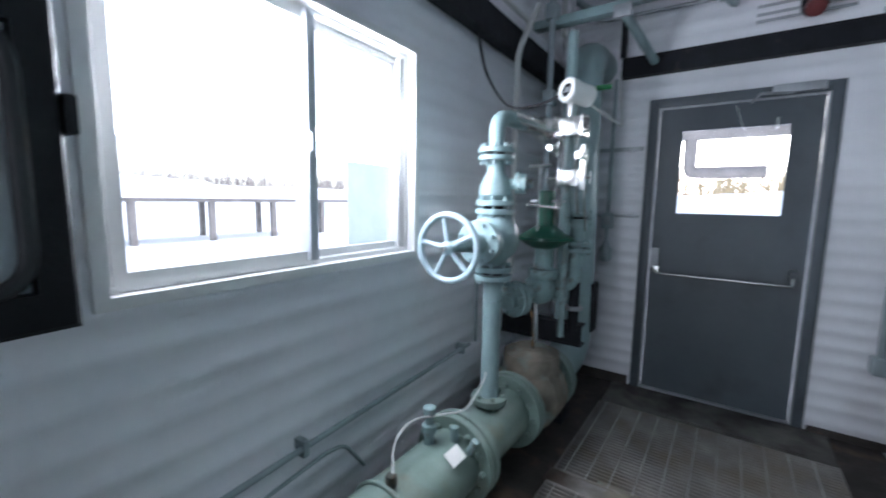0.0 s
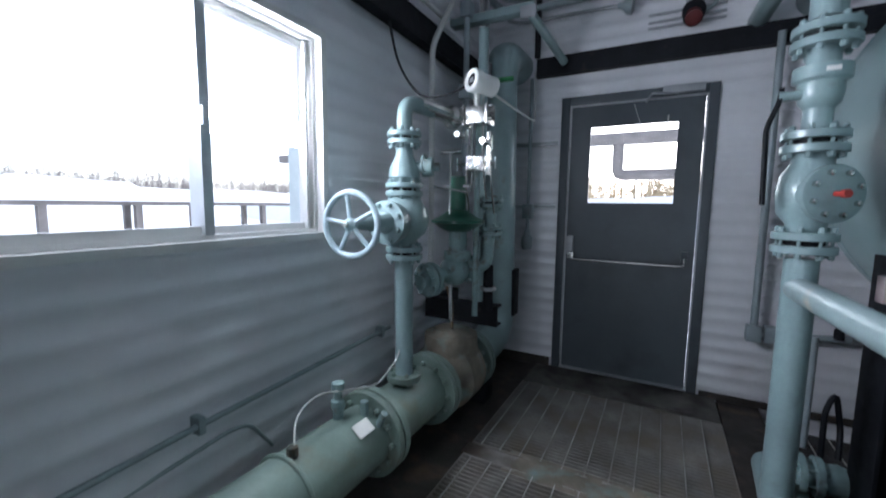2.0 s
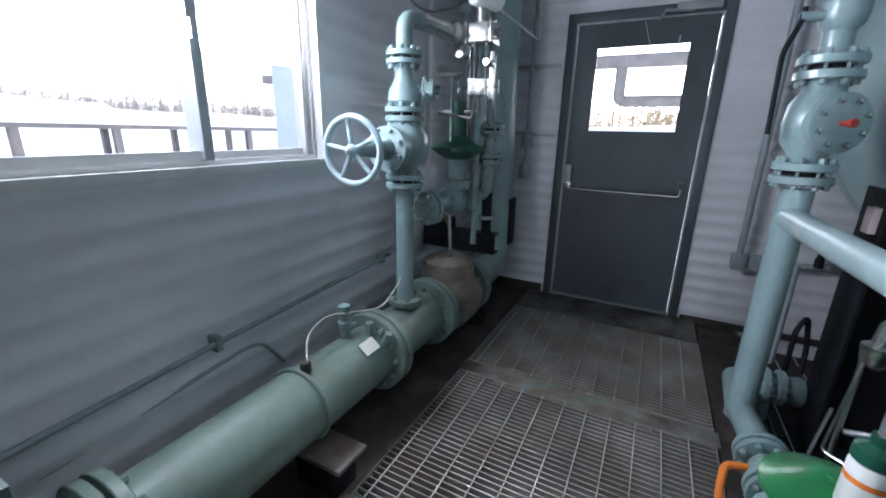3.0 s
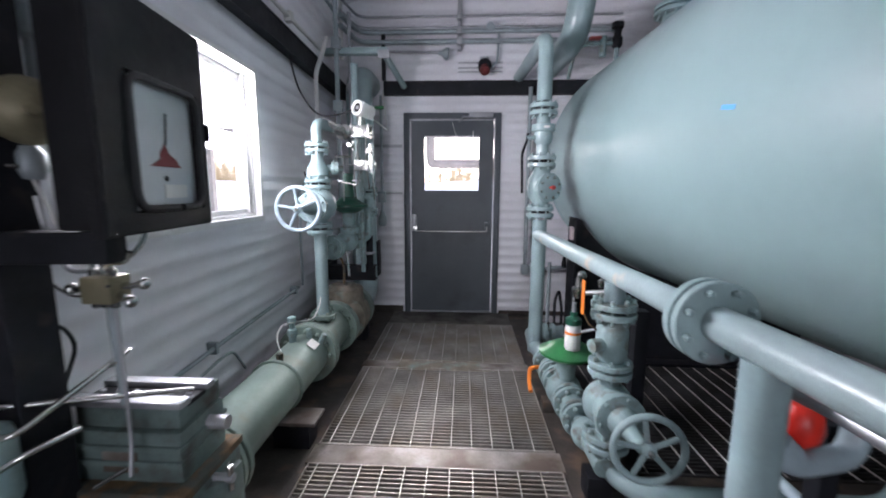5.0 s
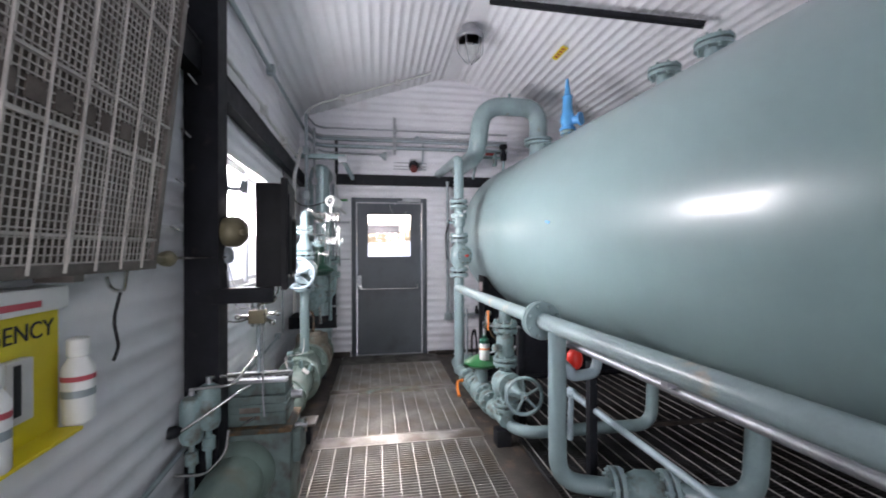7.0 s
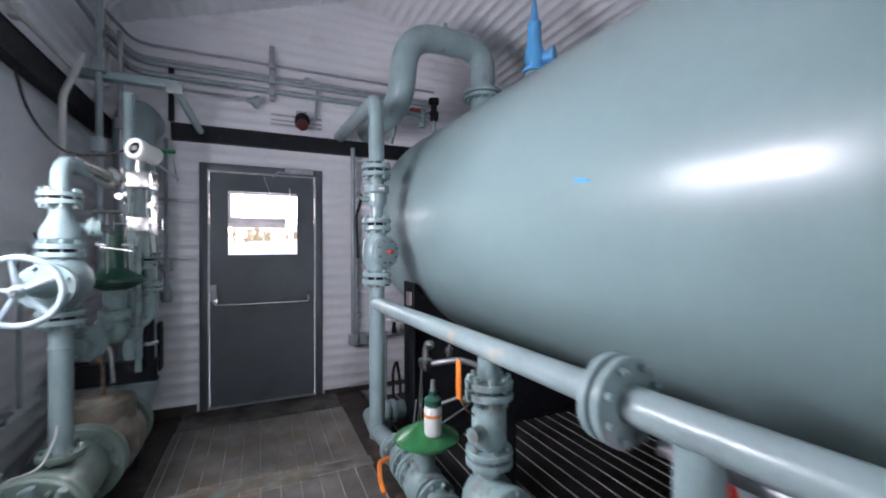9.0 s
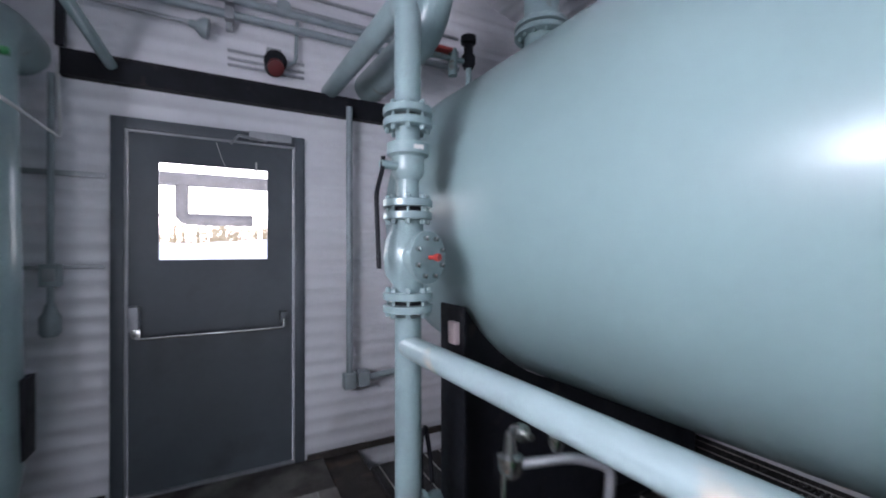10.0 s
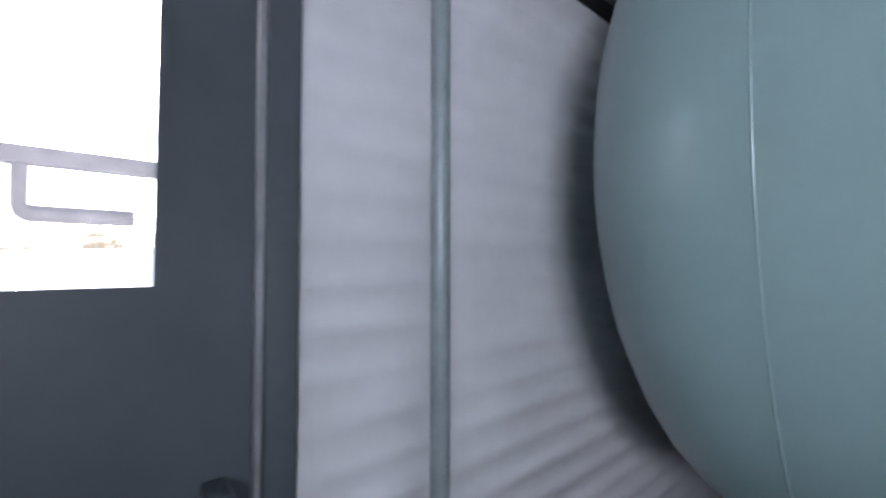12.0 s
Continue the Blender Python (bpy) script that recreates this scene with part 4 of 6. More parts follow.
part("support_plate", Shape().box((MX - 0.05, -2.52, 0.13), (MX + 0.22, -2.36, 0.15), 0.003), BEAM_TOP, mp, "scuffed support plate")
part("support_leg", Shape().box((MX - 0.02, -2.50, -0.012), (MX + 0.18, -2.38, 0.13), 0.004), BLACK, mp)
part("support_leg", Shape().box((MX - 0.1, -0.9, -0.012), (MX + 0.1, -0.75, 0.2), 0.004), BLACK, mp)
part("thermowell", Shape().lathe((MX - 0.03, -2.17, MZ + MR - 0.01), (0, 0, 1), [(0, 0.022), (0.05, 0.022), (0.055, 0.030), (0.085, 0.030), (0.09, 0.017), (0.13, 0.017), (0.132, 0.026), (0.16, 0.026), (0.165, 0.015)], 12), TEAL_WORN, mp)
part("tap", Shape().cyl((MX + 0.04, -2.09, MZ + 0.12), (MX + 0.04, -2.09, MZ + 0.19), 0.018, 8), TEAL_WORN, mp)
part("tap", Shape().cyl((MX + 0.10, -2.07, MZ + 0.09), (MX + 0.13, -2.07, MZ + 0.15), 0.016, 8), TEAL_WORN, mp)
tm = Matrix.Translation((MX + 0.085, -2.155, MZ + 0.112)) @ Matrix.Rotation(radians(38), 4, "Y")
part("paper_tag", Shape().box((-0.03, -0.045, 0.004), (0.03, 0.045, 0.007), 0, tm), PAPER, mp, "white paper tag")
part("lead_wire", Shape().sweep([(MX + 0.03, -2.45, 0.50), (-0.36, -2.40, 0.58), (-0.38, -2.28, 0.61), (-0.30, -2.0, 0.55), (-0.32, -1.80, 0.62), (-0.36, -1.72, 0.80), (-0.35, -1.68, 1.05)], 0.004, 0.06, 6), CABLE, mp, "pale lead wire")

bb = thing("black_bracket", (-0.36, -1.0, 0.60), "black steel channel bracket across the pipe", "bracket")
part("channel", channel(Shape(), -0.61, -0.1, -1.08, -1.0, 0.60, 0.73), BLACK, bb)
part("bracket_arm", Shape().box((-0.61, -1.0, 0.60), (-0.55, -0.7, 0.73)), BLACK, bb)
part("copper_rod", Shape().sweep([(-0.32, -1.25, 0.57), (-0.32, -1.25, 0.76), (-0.36, -1.25, 0.86)], 0.010, 0.02, 8), RUST, bb, "rusty bent rod")

# ---- gate valve riser with handwheel ----
q = thing("gate_valve", (-0.335, -1.74, 0.46), "grey-teal gate valve riser with pale handwheel", "valve")
QX, QY = -0.325, -1.755
part("base_flange", Shape().disc((QX, QY, 0.50), (0, 0, 1), 0.085, 0.03), TEAL_OLD, q)
bolts(q, (QX, QY, 0.50), (0, 0, 1), 0.066, 6, 0.010, 0.065, TEAL_OLD)
part("nozzle", Shape().cyl((QX, QY, 0.44), (QX, QY, 0.50), 0.05, 16), TEAL_OLD, q)
part("riser_pipe", Shape().cyl((QX, QY, 0.5), (QX, QY, 1.10), 0.043, 20), TEAL, q)
part("weld_bead", Shape().ring((QX, QY, 0.98), (0, 0, 1), 0.043, 0.004, 24, 6), TEAL, q)
flange_pair(q, (QX, QY, 1.115), (0, 0, 1), 0.088, 0.024, 0.014, 8, TEAL, 0.010)
part("body", Shape().lathe((QX, QY, 1.15), (0, 0, 1), [(0, 0.05), (0.03, 0.065), (0.06, 0.10), (0.11, 0.117), (0.17, 0.112), (0.215, 0.08), (0.24, 0.06)], 26), TEAL, q)
part("bonnet", Shape().lathe((QX, QY, 1.265), (0.03, -1, 0), [(0.05, 0.085), (0.125, 0.09), (0.13, 0.098), (0.155, 0.098), (0.16, 0.05), (0.21, 0.036), (0.40, 0.018)], 24), TEAL, q)
bolts(q, Vector((QX, QY, 1.265)) + Vector((0.0, -0.14, 0)), (0, -1, 0), 0.082, 8, 0.010, 0.06, TEAL)
handwheel(q, (-0.307, -2.15, 1.265), (0.05, -1, 0), 0.125, 0.0125, TEAL_LIGHT, 5)
flange_pair(q, (QX, QY, 1.415), (0, 0, 1), 0.088, 0.024, 0.014, 8, TEAL, 0.010)
part("reducer", Shape().lathe((QX, QY, 1.44), (0, 0, 1), [(0, 0.05), (0.03, 0.075), (0.075, 0.07), (0.13, 0.042), (0.2, 0.036)], 24), TEAL, q)
part("side_valve", Shape().lathe((QX + 0.03, QY + 0.02, 1.52), (1, 0.35, 0), [(0, 0.025), (0.05, 0.025), (0.052, 0.045), (0.1, 0.045), (0.105, 0.02), (0.13, 0.02)], 12), TEAL_WORN, q)
flange_pair(q, (QX, QY, 1.65), (0, 0, 1), 0.08, 0.022, 0.012, 8, TEAL, 0.010)
part("gooseneck", Shape().sweep([(QX, QY, 1.67), (QX, QY, 1.82), (-0.24, -1.46, 1.80)], 0.036, 0.09, 18, 8), TEAL, q, "dark bent outlet pipe")
part("outlet_tube", Shape().sweep([(-0.302, -1.67, 1.819), (-0.243, -1.468, 1.801)], 0.039, 0, 18), STEEL, q, "polished steel outlet tube")
part("outlet_flange", Shape().lathe((-0.246, -1.47, 1.80), (0.28, 0.96, -0.06), [(0, 0.04), (0.02, 0.06), (0.05, 0.06), (0.06, 0.03), (0.1, 0.03)], 12), STEEL, q)

# ---- corner control valve with dark green actuator ----
cvx, cvy = -0.235, -1.36
n = thing("corner_control_valve", (cvx, cvy, 0.85), "teal control valve with dark green diaphragm actuator", "valve")
part("body", Shape().ball((cvx - 0.02, cvy, 0.98), 0.085, 20), TEAL_WORN, n)
part("inlet", Shape().sweep([(QX + 0.02, QY + 0.12, 0.95), (cvx - 0.02, cvy, 0.98), (-0.12, -1.22, 1.0), (-0.12, -1.18, 1.30)], 0.038, 0.06, 16), TEAL_WORN, n)
flange_pair(n, (-0.30, -1.56, 0.955), (0.3, 0.95, 0.05), 0.09, 0.022, 0.012, 8, TEAL_WORN, 0.010)
flange_pair(n, (-0.19, -1.29, 0.985), (0.5, 0.85, 0.05), 0.075, 0.020, 0.012, 6, TEAL_WORN, 0.009)
flange_pair(n, (-0.12, -1.18, 1.20), (0, 0, 1), 0.075, 0.020, 0.012, 6, TEAL_WORN, 0.009)
flange_pair(n, (-0.12, -1.18, 1.36), (0, 0, 1), 0.075, 0.020, 0.012, 6, TEAL_WORN, 0.009)
part("bonnet", Shape().lathe((cvx, cvy, 1.04), (0, 0, 1), [(0, 0.07), (0.02, 0.075), (0.05, 0.075), (0.055, 0.05), (0.2, 0.05)], 20), TEAL_WORN, n)
part("diaphragm_case", Shape().lathe((cvx, cvy, 1.20), (0, 0, 1), [(0, 0.06), (0.02, 0.10), (0.045, 0.135), (0.05, 0.148), (0.062, 0.148), (0.066, 0.135), (0.09, 0.09), (0.12, 0.05)], 30), DARK_GREEN, n, "dark green diaphragm housing")
part("spring_tube", Shape().cyl((cvx, cvy, 1.30), (cvx, cvy, 1.50), 0.042, 18), DARK_GREEN, n)
part("tee_rod", Shape().sweep([(cvx - 0.07, cvy - 0.08, 1.62), (cvx + 0.05, cvy - 0.08, 1.62)], 0.010, 0, 8), STEEL, n)
part("rod", Shape().sweep([(cvx - 0.01, cvy - 0.08, 1.62), (cvx - 0.01, cvy - 0.08, 1.28)], 0.006, 0, 8), STEEL, n)
part("drain", Shape().sweep([(cvx - 0.02, cvy - 0.04, 0.92), (cvx + 0.01, cvy - 0.1, 0.84), (cvx + 0.02, cvy - 0.11, 0.72)], 0.010, 0.02, 8), STEEL, n, "bright bent drain tube")
part("stand", Shape().cyl((-0.12, -1.18, 0.73), (-0.12, -1.18, 1.0), 0.028, 12), BLACK, n)
part("stand_collar", Shape().disc((-0.12, -1.18, 0.86), (0, 0, 1), 0.05, 0.02, 8), GALV, n)

# ---- pressure transmitter ----
tx, ty, tz = -0.118, -1.44, 1.966
tr = thing("pressure_transmitter", (tx, ty, 1.55), "white round pressure transmitter on a steel valve manifold", "transmitter")
ta = Vector((-0.50, -0.85, 0.12)).normalized()
tc = Vector((tx, ty, tz))
ho = part("housing", Shape().lathe(tc + ta * -0.13, ta, [(0, 0.044), (0.006, 0.05), (0.1, 0.05), (0.105, 0.057), (0.14, 0.057)], 26), WHITE, tr, "white enamelled housing")
part("cover_ring", Shape().ring(tc + ta * 0.012, ta, 0.045, 0.013, 30, 8), WHITE, ho)
part("display", Shape().disc(tc + ta * 0.012, ta, 0.034, 0.004, 24), BLACK_BOX, ho, "dark round display")
part("readout", Shape().box((-0.015, -0.012, 0), (0.015, 0.012, 0.002), 0, Matrix.Translation(tc + ta * 0.015) @ ta.to_track_quat("Z", "Y").to_matrix().to_4x4()), GALV, ho)
part("neck", Shape().cyl(tc + Vector((0.0, 0.06, -0.05)), tc + Vector((0, 0.06, -0.12)), 0.03, 14), STEEL, tr)
part("sensor_body", Shape().box((tx - 0.055, ty + 0.01, 1.76), (tx + 0.055, ty + 0.11, 1.85), 0.012), STEEL, tr)
for x in (-0.07, 0.058):
    part("process_flange", Shape().box((tx + x, ty + 0.005, 1.755), (tx + x + 0.014, ty + 0.115, 1.858), 0.005), STEEL, tr)
for z in (1.775, 1.84):
    part("tie_bolt", Shape().cyl((tx - 0.09, ty + 0.02, z), (tx + 0.095, ty + 0.02, z), 0.008, 8), STEEL, tr)
part("manifold_block", Shape().box((tx - 0.05, ty + 0.02, 1.52), (tx + 0.05, ty + 0.08, 1.60), 0.006), STEEL, tr, "bright steel manifold block")
for x in (-0.03, 0.035):
    part("impulse_tube", Shape().sweep([(tx + x, ty + 0.05, 1.76), (tx + x, ty + 0.05, 1.60)], 0.008, 0, 8), STEEL, tr)
part("side_bar", Shape().box((tx + 0.06, ty + 0.03, 1.50), (tx + 0.085, ty + 0.045, 1.72), 0.003), STEEL, tr)
for sx in (-1, 1):
    part("manifold_stem", Shape().sweep([(tx + sx * 0.05, ty + 0.05, 1.56), (tx + sx * 0.11, ty + 0.04, 1.56)], 0.007, 0, 8), STEEL, tr)
    part("tee_handle", Shape().sweep([(tx + sx * 0.11, ty + 0.04, 1.53), (tx + sx * 0.11, ty + 0.04, 1.59)], 0.005, 0, 6), STEEL, tr)
part("sense_line", Shape().sweep([(tx - 0.02, ty + 0.05, 1.52), (tx - 0.03, ty + 0.04, 1.41), (QX + 0.13, QY + 0.06, 1.43)], 0.006, 0.03, 8), STEEL, tr)
part("sense_line", Shape().sweep([(tx + 0.04, ty + 0.05, 1.52), (tx + 0.05, ty + 0.07, 1.38), (tx + 0.0, -1.18, 1.38)], 0.006, 0.03, 8), STEEL, tr)
part("green_gland", Shape().sweep([(tx + 0.02, ty + 0.1, 1.985), (tx + 0.15, ty + 0.16, 2.0)], 0.013, 0, 10), GREEN, tr, "green cable gland")
part("cable", Shape().sweep([(tx + 0.05, ty + 0.12, 1.93), (tx + 0.14, ty + 0.3, 1.86), (-0.1, -0.4, 1.95), (-0.19, -0.12, 2.3), (-0.2, -0.1, 2.4)], 0.006, 0.12, 8), CABLE, tr, "pale looping cable")
part("black_cable", Shape().sweep([(tx - 0.03, ty + 0.05, 1.98), (-0.25, -1.4, 1.93), (-0.42, -1.45, 1.90), (-0.54, -1.5, 2.08), (-0.58, -1.52, 2.31)], 0.007, 0.12, 8), CABLE_BLACK, tr, "black drooping cable")
part("pole", Shape().cyl((tx - 0.02, ty + 0.11, 0.73), (tx - 0.02, ty + 0.11, 1.95), 0.017, 10), TEAL_WORN, tr)
part("rear_tube", Shape().sweep([(-0.26, -1.0, 0.73), (-0.26, -1.0, 2.4)], 0.03, 0, 12), TEAL, tr)

part("mount_plate", Shape().box((tx - 0.20, ty + 0.06, 1.44), (tx - 0.02, ty + 0.12, 1.452), 0.002), GALV, tr, "flat galvanised mounting plate")
for dx_, z_ in ((-0.065, 1.70), (0.075, 1.66)):
    part("needle_valve", Shape().lathe((tx + dx_, ty + 0.03, z_), (0, -1, 0), [(0, 0.018), (0.03, 0.018), (0.034, 0.011), (0.07, 0.009), (0.072, 0.017), (0.085, 0.017)], 10), STEEL, tr)
    part("vent_plug", Shape().cyl((tx + dx_, ty + 0.06, z_ - 0.03), (tx + dx_, ty + 0.06, z_ + 0.04), 0.011, 6), STEEL, tr)
for dx_ in (-0.055, 0.065):
    part("drop_tube", Shape().sweep([(tx + dx_, ty + 0.06, 1.66), (tx + dx_ * 1.2, ty + 0.07, 1.45), (tx + dx_ * 1.2, ty + 0.12, 1.30)], 0.0055, 0.03, 8), STEEL, tr)
part("fork_bracket", Shape().sweep([(QX - 0.13, QY + 0.10, 1.50), (QX - 0.11, QY + 0.10, 1.42), (QX - 0.085, QY + 0.10, 1.50)], 0.007, 0.02, 8), BLACK, q, "small black forked bracket")
part("fork_stem", Shape().sweep([(QX - 0.11, QY + 0.10, 1.43), (QX - 0.09, QY + 0.08, 1.36), (QX - 0.04, QY + 0.04, 1.34)], 0.007, 0.02, 8), BLACK, q)
part("side_ring", Shape().ring((QX + 0.115, QY - 0.01, 1.53), (1, 0.2, 0), 0.036, 0.005, 24, 6), TEAL_WORN, q, "small ring handle on the side valve")

# ---- conduits in the corner and along the walls ----
def conduit(name, pts, r, label, mat=None, bend=0.06, fittings=()):
    c = thing(name, pts[0], label, "conduit", "conduits on the walls")
    part("tube", Shape().sweep(pts, r, bend, 12), mat or CONDUIT, c)
    for f in fittings:
        part("fitting", Shape().box((f[0] - r * 1.9, f[1] - r * 1.9, f[2] - r * 2.4), (f[0] + r * 1.9, f[1] + r * 1.9, f[2] + r * 2.4), r * 0.5), mat or CONDUIT, c)
    return c


c = conduit("conduit", [(1.325, -0.11, 2.42), (1.325, -0.11, 0.52), (1.80, -0.10, 0.56)], 0.022, "grey conduit dropping down the end wall", None, 0.02, [(1.325, -0.11, 0.53), (1.42, -0.11, 0.535)])
part("plug", Shape().lathe((1.74, -0.12, 0.56), (0, 0, 1), [(0, 0.025), (0.06, 0.025), (0.065, 0.018), (0.11, 0.018)], 12), BLACK, c, "black plug")
part("ring", Shape().ring((1.78, -0.13, 0.70), (0.5, -0.8, 0), 0.03, 0.004, 20, 6), STEEL, c, "steel key ring")
c = conduit("conduit", [(-0.235, -0.06, 2.36), (-0.235, -0.06, 1.03)], 0.014, "thin conduit with switch box on the end wall")
part("switch_box", Shape().box((-0.275, -0.09, 1.24), (-0.195, -0.016, 1.36), 0.006), CONDUIT, c, "grey switch box")
part("switch_cover", Shape().box((-0.262, -0.098, 1.27), (-0.208, -0.09, 1.335), 0.003), GALV, c)
part("seal_fitting", Shape().lathe((-0.235, -0.06, 0.98), (0, 0, 1), [(0, 0.03), (0.02, 0.045), (0.1, 0.045), (0.13, 0.028), (0.17, 0.02)], 14), CONDUIT, c)
part("cross_strut", Shape().box((-0.36, -0.03, 1.83), (-0.02, -0.014, 1.86), 0.003), GALV, c)
part("cross_strut", Shape().box((-0.36, -0.03, 1.33), (-0.02, -0.014, 1.35), 0.003), GALV, c)
conduit("conduit", [(-0.53, -1.15, 0.8), (-0.53, -1.15, 2.30), (-0.50, -1.1, 2.42), (-0.50, -0.95, 2.62)], 0.018, "pale conduit bending up the window wall", CABLE, 0.08)
conduit("conduit", [(-0.46, -0.82, 1.2), (-0.46, -0.82, 3.05)], 0.020, "grey conduit rising in the corner", None, 0.05, [(-0.46, -0.82, 2.1), (-0.46, -0.82, 2.62)])
conduit("conduit", [(-0.40, -0.62, 1.6), (-0.40, -0.62, 2.95)], 0.016, "thin bright conduit rising in the corner", GALV, 0.05, [(-0.40, -0.62, 2.3)])
conduit("conduit", [(-0.52, -0.45, 2.6), (-0.52, -0.45, 3.21), (-0.38, -0.45, 3.30), (1.05, -0.45, 3.78)], 0.016, "pale conduit following the ceiling slope", CABLE, 0.08, [(-0.08, -0.45, 3.40), (0.62, -0.45, 3.635)])
conduit("conduit", [(-0.55, -7.6, 2.66), (-0.55, -2.35, 2.62), (-0.53, -2.2, 2.54), (-0.53, -1.62, 2.52), (-0.52, -1.0, 2.5)], 0.014, "bright conduit above the window", CABLE, 0.05, [(-0.545, -2.28, 2.59), (-0.53, -1.62, 2.52)])
conduit("conduit", [(-0.56, -7.6, 3.12), (-0.56, -0.3, 3.0)], 0.018, "grey conduit under the eave", None, 0.05, [(-0.56, -2.0, 3.03)])
for i, (z, rr, m) in enumerate(((3.11, 0.012, GALV), (3.0, 0.015, GALV), (2.965, 0.024, CONDUIT), (2.87, 0.026, CONDUIT))):
    conduit("conduit", [(-0.5, -0.55, z), (-0.44, -0.10, z), (2.2, -0.10, z)], rr, "grey conduit running across the end wall", m, 0.15)
c = thing("conduit_rack", (0.59, -0.06, 2.8), "galvanised strut holding the wall conduits", "bracket", "conduit struts")
part("strut", Shape().box((0.57, -0.075, 2.80), (0.61, -0.014, 3.30), 0.003), GALV, c)
for z in (2.87, 2.97, 3.11):
    part("clip", Shape().box((0.565, -0.13, z - 0.035), (0.615, -0.075, z + 0.035), 0.004), GALV, c)
c = thing("conduit_rack", (-0.19, -0.06, 2.5), "dark strut holding the wall conduits", "bracket", "conduit struts")
part("strut", Shape().box((-0.21, -0.11, 2.5), (-0.17, -0.08, 2.95), 0.003), BLACK, c)
h = thing("gas_detector", (0.45, -0.1, 2.76), "grey cone gas detector at a conduit end", "detector")
part("tube", Shape().sweep([(-0.42, -0.16, 2.80), (-0.34, -0.10, 2.785), (0.40, -0.10, 2.765)], 0.012, 0.05, 10), GALV, h)
part("cone", Shape().lathe((0.38, -0.10, 2.765), (1, 0, -0.15), [(0, 0.02), (0.03, 0.024), (0.07, 0.058), (0.10, 0.06), (0.105, 0.04)], 18), CONDUIT, h)
bx = thing("junction_box", (0.855, -0.1, 2.63), "dark round junction box with maroon cap", "junction box")
part("box", Shape().lathe((0.85, -0.016, 2.63), (0, -1, 0), [(0, 0.06), (0.08, 0.06), (0.085, 0.068), (0.12, 0.068), (0.125, 0.05)], 20), BLACK, bx)
part("cap", Shape().lathe((0.85, -0.12, 2.60), (0, -0.8, -0.6), [(0, 0.05), (0.05, 0.05), (0.055, 0.03)], 16), MAROON, bx, "dark maroon cap")
part("top_fitting", Shape().box((0.80, -0.09, 2.68), (0.89, -0.02, 2.73), 0.008), GALV, bx)
for z in (2.68, 2.63, 2.59):
    part("strut_slot", Shape().box((0.58, -0.026, z), (1.04, -0.014, z + 0.015), 0.002), GALV, bx)
part("stem", Shape().sweep([(0.92, -0.06, 2.64), (0.98, -0.06, 2.68), (0.99, -0.06, 2.95)], 0.012, 0.04, 10), CONDUIT, bx)
part("round_fitting", Shape().lathe((0.90, -0.06, 3.0), (0, -1, 0), [(0, 0.045), (0.06, 0.045), (0.065, 0.03)], 14), CONDUIT, bx)
tb = thing("teal_bracket", (-0.35, -0.75, 2.5), "teal pipe bracket at the top of the corner", "bracket")
part("arm", Shape().box((-0.60, -0.80, 2.545), (-0.02, -0.72, 2.60), 0.01), TEAL, tb)
part("brace", Shape().sweep([(-0.06, -0.75, 2.56), (0.02, -0.10, 2.44)], 0.03, 0, 12), TEAL, tb)
part("end_clip", Shape().box((-0.10, -0.82, 2.50), (0.0, -0.80, 2.57), 0.004), GALV, tb)
hc = conduit("conduit", [(LX + 0.035, -4.9, 0.50), (LX + 0.035, -2.62, 0.60), (LX + 0.035, -1.5, 0.635)], 0.011, "thin conduit low on the window wall", CONDUIT, 0.03)
for y, z in ((-2.62, 0.60), (-1.58, 0.633)):
    part("strap", Shape().box((LX, y - 0.012, z - 0.03), (LX + 0.05, y + 0.012, z + 0.03), 0.003), CONDUIT, hc)
conduit("conduit", [(LX + 0.03, -3.3, 0.42), (LX + 0.03, -2.50, 0.512), (LX + 0.03, -2.42, 0.50), (LX + 0.03, -2.32, 0.36)], 0.007, "thin tube low on the window wall", CONDUIT, 0.06)
conduit("conduit", [(LX + 0.03, -1.45, 0.64), (LX + 0.03, -1.45, 1.35), (LX + 0.03, -1.30, 1.45)], 0.010, "thin conduit rising on the window wall", CONDUIT, 0.05)
# valves at the vessel head
va = thing("head_valve", (1.95, -0.55, 2.3), "small dark instrument valve above the vessel head", "valve")
part("stem_pipe", Shape().cyl((1.98, -0.62, 2.20), (1.98, -0.62, 2.78), 0.02, 12), TEAL, va)
part("body", Shape().lathe((1.98, -0.62, 2.62), (0, 0, 1), [(0, 0.03), (0.03, 0.045), (0.08, 0.045), (0.1, 0.03), (0.16, 0.03), (0.165, 0.05), (0.21, 0.05), (0.215, 0.03)], 14), BLACK, va)
part("side_pipe", Shape().sweep([(1.98, -0.62, 2.66), (1.70, -0.62, 2.66), (1.62, -0.6, 2.60), (1.60, -0.5, 2.40)], 0.018, 0.05, 10), TEAL_WORN, va)
part("red_handle", Shape().box((1.74, -0.66, 2.69), (1.84, -0.60, 2.71), 0.004), DARK_RED, va)
part("second_body", Shape().cyl((1.86, -0.62, 2.55), (1.86, -0.62, 2.72), 0.03, 10), TEAL_WORN, va)

